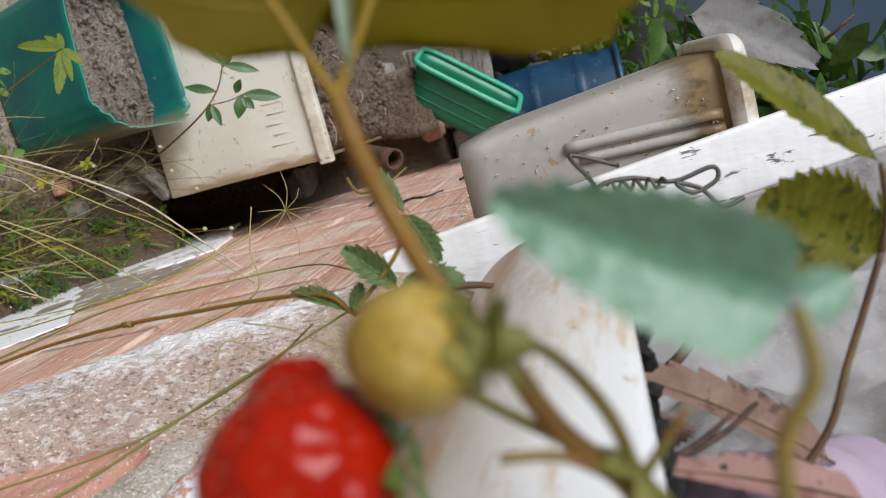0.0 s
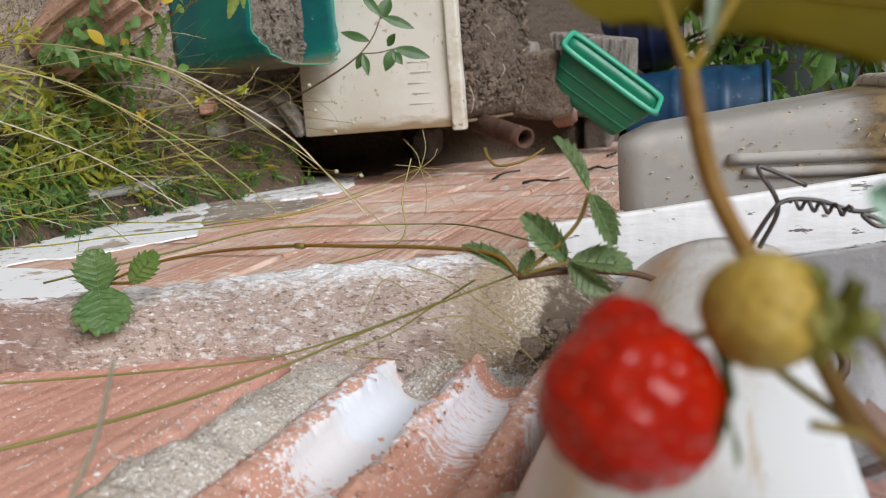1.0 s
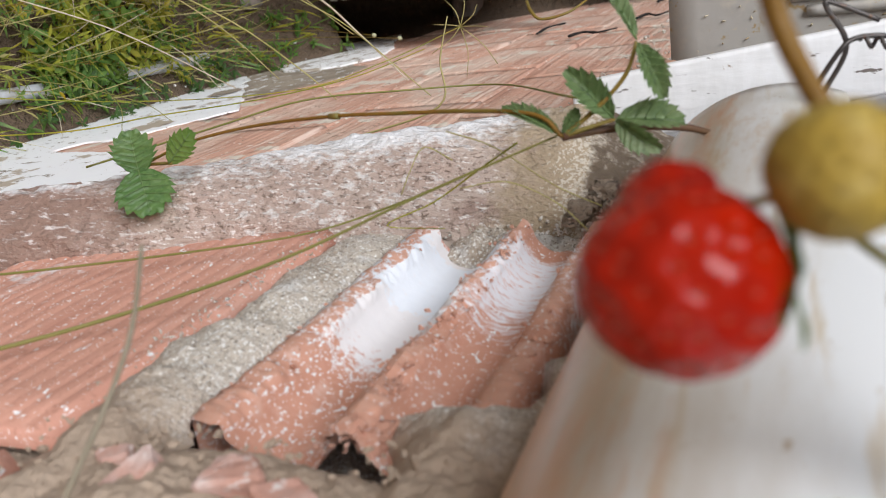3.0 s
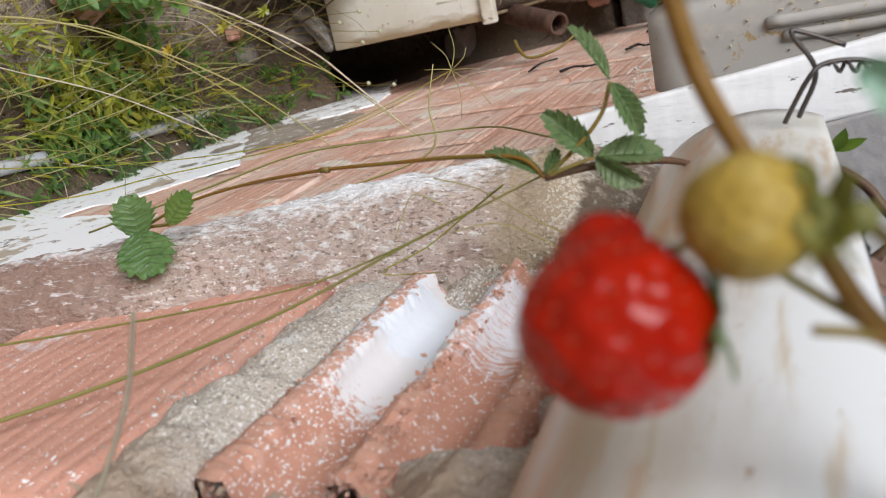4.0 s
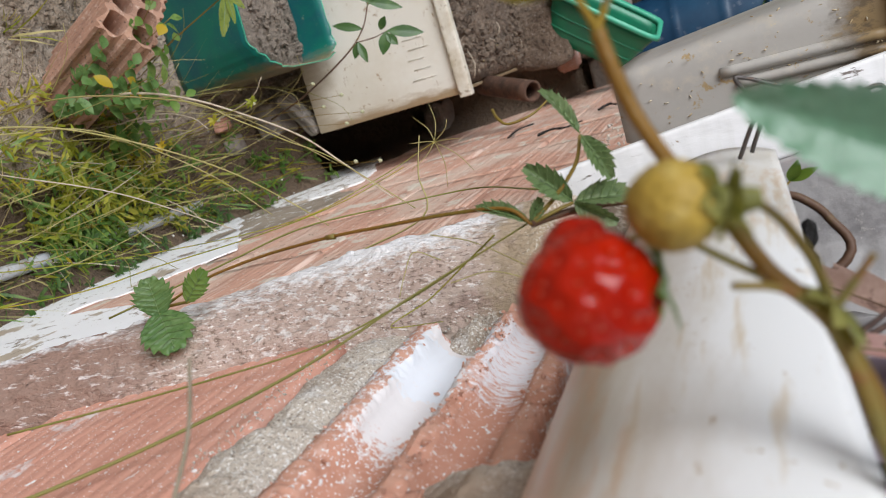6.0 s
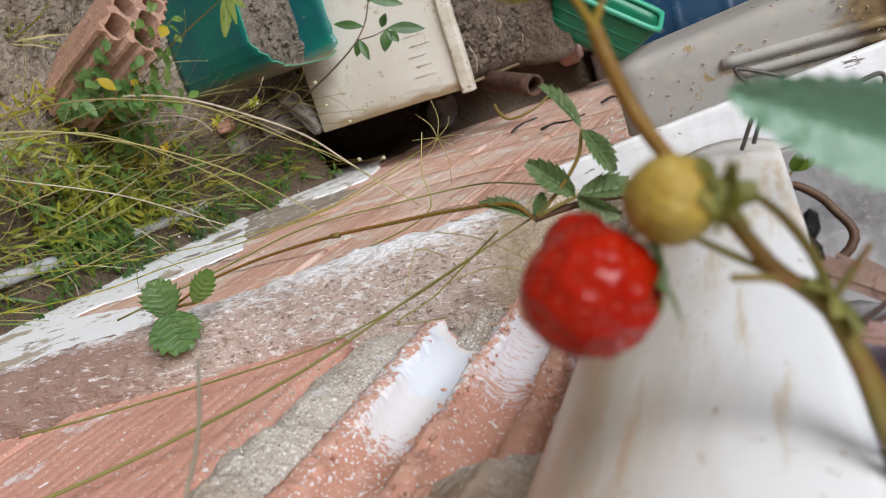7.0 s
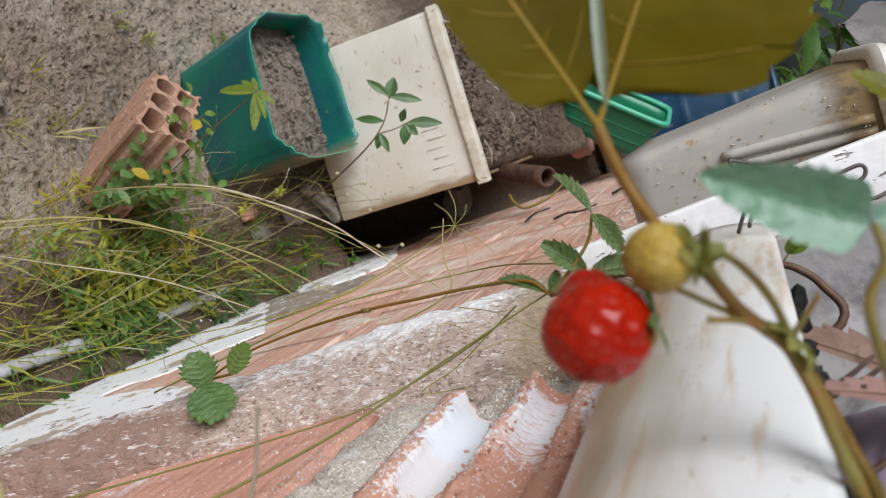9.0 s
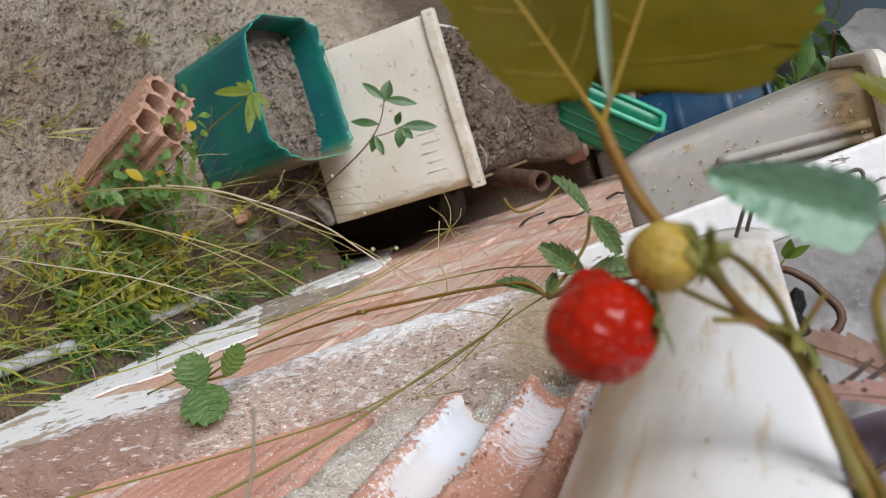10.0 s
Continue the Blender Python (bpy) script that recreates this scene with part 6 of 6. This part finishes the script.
# ---------------------------------------------------------------- shrubs beyond the tub and on the bank
def shrub(name, label, c, size, count, leaf, seed, material, base, low=0.0):
    r = random.Random(seed)
    sh = thing(name, label, "shrub", m=pose(*base))
    c = Vector(c)
    lv = bmesh.new()
    for i in range(9):
        tip = c + Vector((r.uniform(-1, 1) * size[0], r.uniform(-1, 1) * size[1], r.uniform(-0.3, 1) * size[2])) * 0.8
        b0 = Vector(base)
        bm = tube([b0, b0.lerp(tip, 0.5) + Vector((r.uniform(-0.05, 0.05), r.uniform(-0.05, 0.05), 0.05)), tip], 0.008, 0.002, sides=6)
        for v in bm.verts:
            v.co -= b0
        part("branch", bm, STALK_RED, sh)
        for _ in range(count // 9):
            p = b0.lerp(tip, r.uniform(0.45, 1.0)) + Vector((r.gauss(0, 0.3) * size[0], r.gauss(0, 0.3) * size[1], r.gauss(0, 0.3) * size[2]))
            d = Vector((r.uniform(-1, 1), r.uniform(-1, 1), r.uniform(-0.7, 0.5))).normalized()
            L = leaf * r.uniform(0.6, 1.2)
            if min(p.z, p.z + d.z * L) < low:
                continue
            simple_leaf(lv, p - b0, p - b0 + d * L, L * 0.42, Vector((r.uniform(-0.7, 0.3), r.uniform(-0.5, 0.5), 1)))
    part("foliage", lv, material, sh)
    return sh


near_shrub = shrub("shrub", "dark green leafy shrub beyond the grey tub", (1.5, -0.12, 1.3), (0.25, 0.16, 0.24), 700, 0.075, 31, SHRUB_LEAF, (1.55, -0.28, 0.99), 1.19)
shrub("shrub", "green shrub on the bank", (3.6, 0.0, 1.25), (0.5, 0.5, 0.35), 420, 0.12, 32, WEED, (3.7, 0.1, 0.68))
shrub("shrub", "green shrub on the bank", (4.2, 0.9, 1.2), (0.6, 0.5, 0.4), 420, 0.12, 33, WEED, (4.2, 0.9, 0.68))
m = Matrix.Translation((-1.55, 0.28, -0.99)) @ frame_at((1.06, 0.02, 1.225), (1.09, -0.06, 1.37), (-0.9, 0.4, 0.1))
part("withered_leaf", leaflet(0.17, 0.07, m, 5, 0.4, 0.2, 0.08, 0.6), WITHERED, near_shrub, "large withered grey leaf")
part("branch", tube([(0, 0, 0), (-0.25, 0.12, 0.2), (-0.49, 0.3, 0.235)], 0.005, 0.002), STALK_RED, near_shrub)
tuft("grass", "low weeds covering the drain pipe", 1.02, 1.7, -0.15, -0.06, 60, 0.015, 0.05, (GRASS, WEED, STRAW), 0.002, 9, 0.9)

# crumbs of soil
def crumb_shape():
    bm = bmesh.new()
    bmesh.ops.create_icosphere(bm, subdivisions=1, radius=1.0)
    bm.verts.index_update()
    shape = [v.co.copy() for v in bm.verts], [[v.index for v in f.verts] for f in bm.faces]
    bm.free()
    return shape


CRUMB = crumb_shape()


def crumbs(parent, place, count, seed, material, r0, r1, name="crumb_layer"):
    """Many small angular grains in one mesh."""
    r = random.Random(seed)
    verts, faces = [], []
    for _ in range(count):
        p = place(r)
        k = r.uniform(r0, r1) * (1.0 if r.random() < 0.8 else 1.5)
        q = Euler((r.uniform(0, 6), r.uniform(0, 6), r.uniform(0, 6))).to_matrix()
        d = Vector((r.uniform(0.6, 1.6), r.uniform(0.6, 1.2), r.uniform(0.4, 0.9))) * k
        start = len(verts)
        verts += [p + q @ (Vector((c.x * d.x, c.y * d.y, c.z * d.z)) * r.uniform(0.75, 1.2)) for c in CRUMB[0]]
        faces += [[start + a for a in f] for f in CRUMB[1]]
    me = bpy.data.meshes.new(name)
    me.from_pydata(verts, [], faces)
    ob = finish(new(name, me), material, False)
    ob.parent = parent
    return tagged(ob, kind="stuff")


def on_ground(x0, x1, y0, y1):
    def place(r):
        x, y = r.uniform(x0, x1), r.uniform(y0, y1)
        return Vector((x, y, ground_z(x, y)))
    return place


tagged(crumbs(None, on_ground(0.85, 2.0, -0.02, 0.75), 2600, 51, MUD, 0.0015, 0.0055, "soil_clods"), "small clods on the bare soil", "soil")
tagged(crumbs(None, on_ground(0.85, 1.9, -0.14, 0.6), 300, 52, WOOD, 0.0015, 0.004, "bark_scraps"), "scraps of bark and straw on the soil", "bark")
crumbs(crate, lambda r: Vector((r.uniform(X0 + 0.03, X1 - 0.03), r.uniform(Y0 + 0.03, Y1 - 0.03), Z1 + 0.012)), 900, 53, SOIL, 0.003, 0.008)
crumbs(gtub, lambda r: Vector((r.uniform(1.5, 1.66), r.uniform(0.12, 0.38), 0.226)), 260, 54, DRY_SOIL, 0.002, 0.006)
crumbs(pipe, lambda r: Vector((r.uniform(0.26, 0.4), r.uniform(-0.15, -0.098), 1.106 + r.uniform(-0.004, 0.01))), 110, 55, DARK, 0.002, 0.006)
for c, size in (((0.335, -0.106, 1.108), (0.007, 0.004, 0.004)), ((0.3, -0.112, 1.105), (0.007, 0.006, 0.005)), ((0.365, -0.126, 1.109), (0.008, 0.007, 0.006)), ((0.27, -0.115, 1.104), (0.008, 0.006, 0.005))):
    chunk(c, size, DARK, pipe, "compost_clump", 40.0 + c[0] * 70)

def on_ridge(k, x0, x1):
    za, zb = RIDGES[k]
    return lambda r: Vector((r.uniform(x0, x1), WALL_Y + r.uniform(-0.006, 0.001), r.uniform(za - 0.0005, zb + 0.001)))


for k, n in ((0, 60), (1, 260), (2, 160)):
    crumbs(broken, on_ridge(k, 0.262, 0.466), n, 60 + k, FRACTURE, 0.0005, 0.0014)
for c, size in (((0.29, WALL_Y - 0.006, 0.955), (0.012, 0.0035, 0.0045)), ((0.308, WALL_Y - 0.006, 0.955), (0.012, 0.0032, 0.0036)), ((0.281, WALL_Y - 0.009, 0.962), (0.007, 0.0035, 0.005))):
    ob = chunk(c, size, FRACTURE, broken, "stump", 17.0 + c[0] * 90)
    for v in ob.data.vertices:
        v.co += 0.0016 * noise.noise_vector(v.co * 260) + 0.001 * noise.noise_vector(v.co * 600)
crumbs(wall, lambda r: Vector((r.uniform(0.3, 0.46), WALL_Y + r.uniform(0.002, 0.006), r.uniform(0.842, 0.854))), 150, 72, MORTAR, 0.0003, 0.0007)
crumbs(wall, lambda r: Vector((r.uniform(0.2, 0.256), WALL_Y + r.uniform(0.003, 0.009), r.uniform(0.86, 1.0))), 240, 64, MORTAR, 0.0005, 0.0014)
crumbs(wall, lambda r: Vector((r.uniform(0.22, 0.46), WALL_Y + r.uniform(0.004, 0.009), r.uniform(0.85, 0.888))), 200, 65, MORTAR, 0.0003, 0.0008)
crumbs(wall, lambda r: Vector((r.uniform(0.47, 0.51), WALL_Y + r.uniform(-0.012, -0.004), r.uniform(0.9, 1.0))), 300, 66, MORTAR, 0.0005, 0.0013)
tagged(crumbs(None, on_ground(1.3, 1.9, -0.17, -0.1), 22, 73, FLAKY, 0.001, 0.004, "limewash_flakes"), "fallen white limewash flakes on the soil", "rubble")
crumbs(far_wall, lambda r: Vector((r.uniform(0.7, 1.9), FAR_Y + r.uniform(0.006, 0.012), r.uniform(0.86, 0.99))), 260, 67, MORTAR, 0.001, 0.0035)

# added dark lumps that stand for the shadow in the hole beside the column
for c, size in (((0.472, -0.134, 0.987), (0.006, 0.004, 0.006)), ((0.485, -0.128, 0.998), (0.008, 0.0045, 0.007)), ((0.47, -0.139, 0.982), (0.004, 0.003, 0.004)), ((0.47, -0.134, 1.006), (0.006, 0.0045, 0.005)), ((0.478, -0.132, 0.993), (0.005, 0.004, 0.0045))):
    chunk(c, size, SOIL, pipe, "soil_clump", 31.0 + size[0] * 900)

crumbs(crate, lambda r: Vector((r.uniform(X0 + 0.03, X1 - 0.05), r.uniform(Y0 + 0.03, Y1 - 0.03), Z1 + 0.014)), 12, 71, STRAW, 0.002, 0.004)
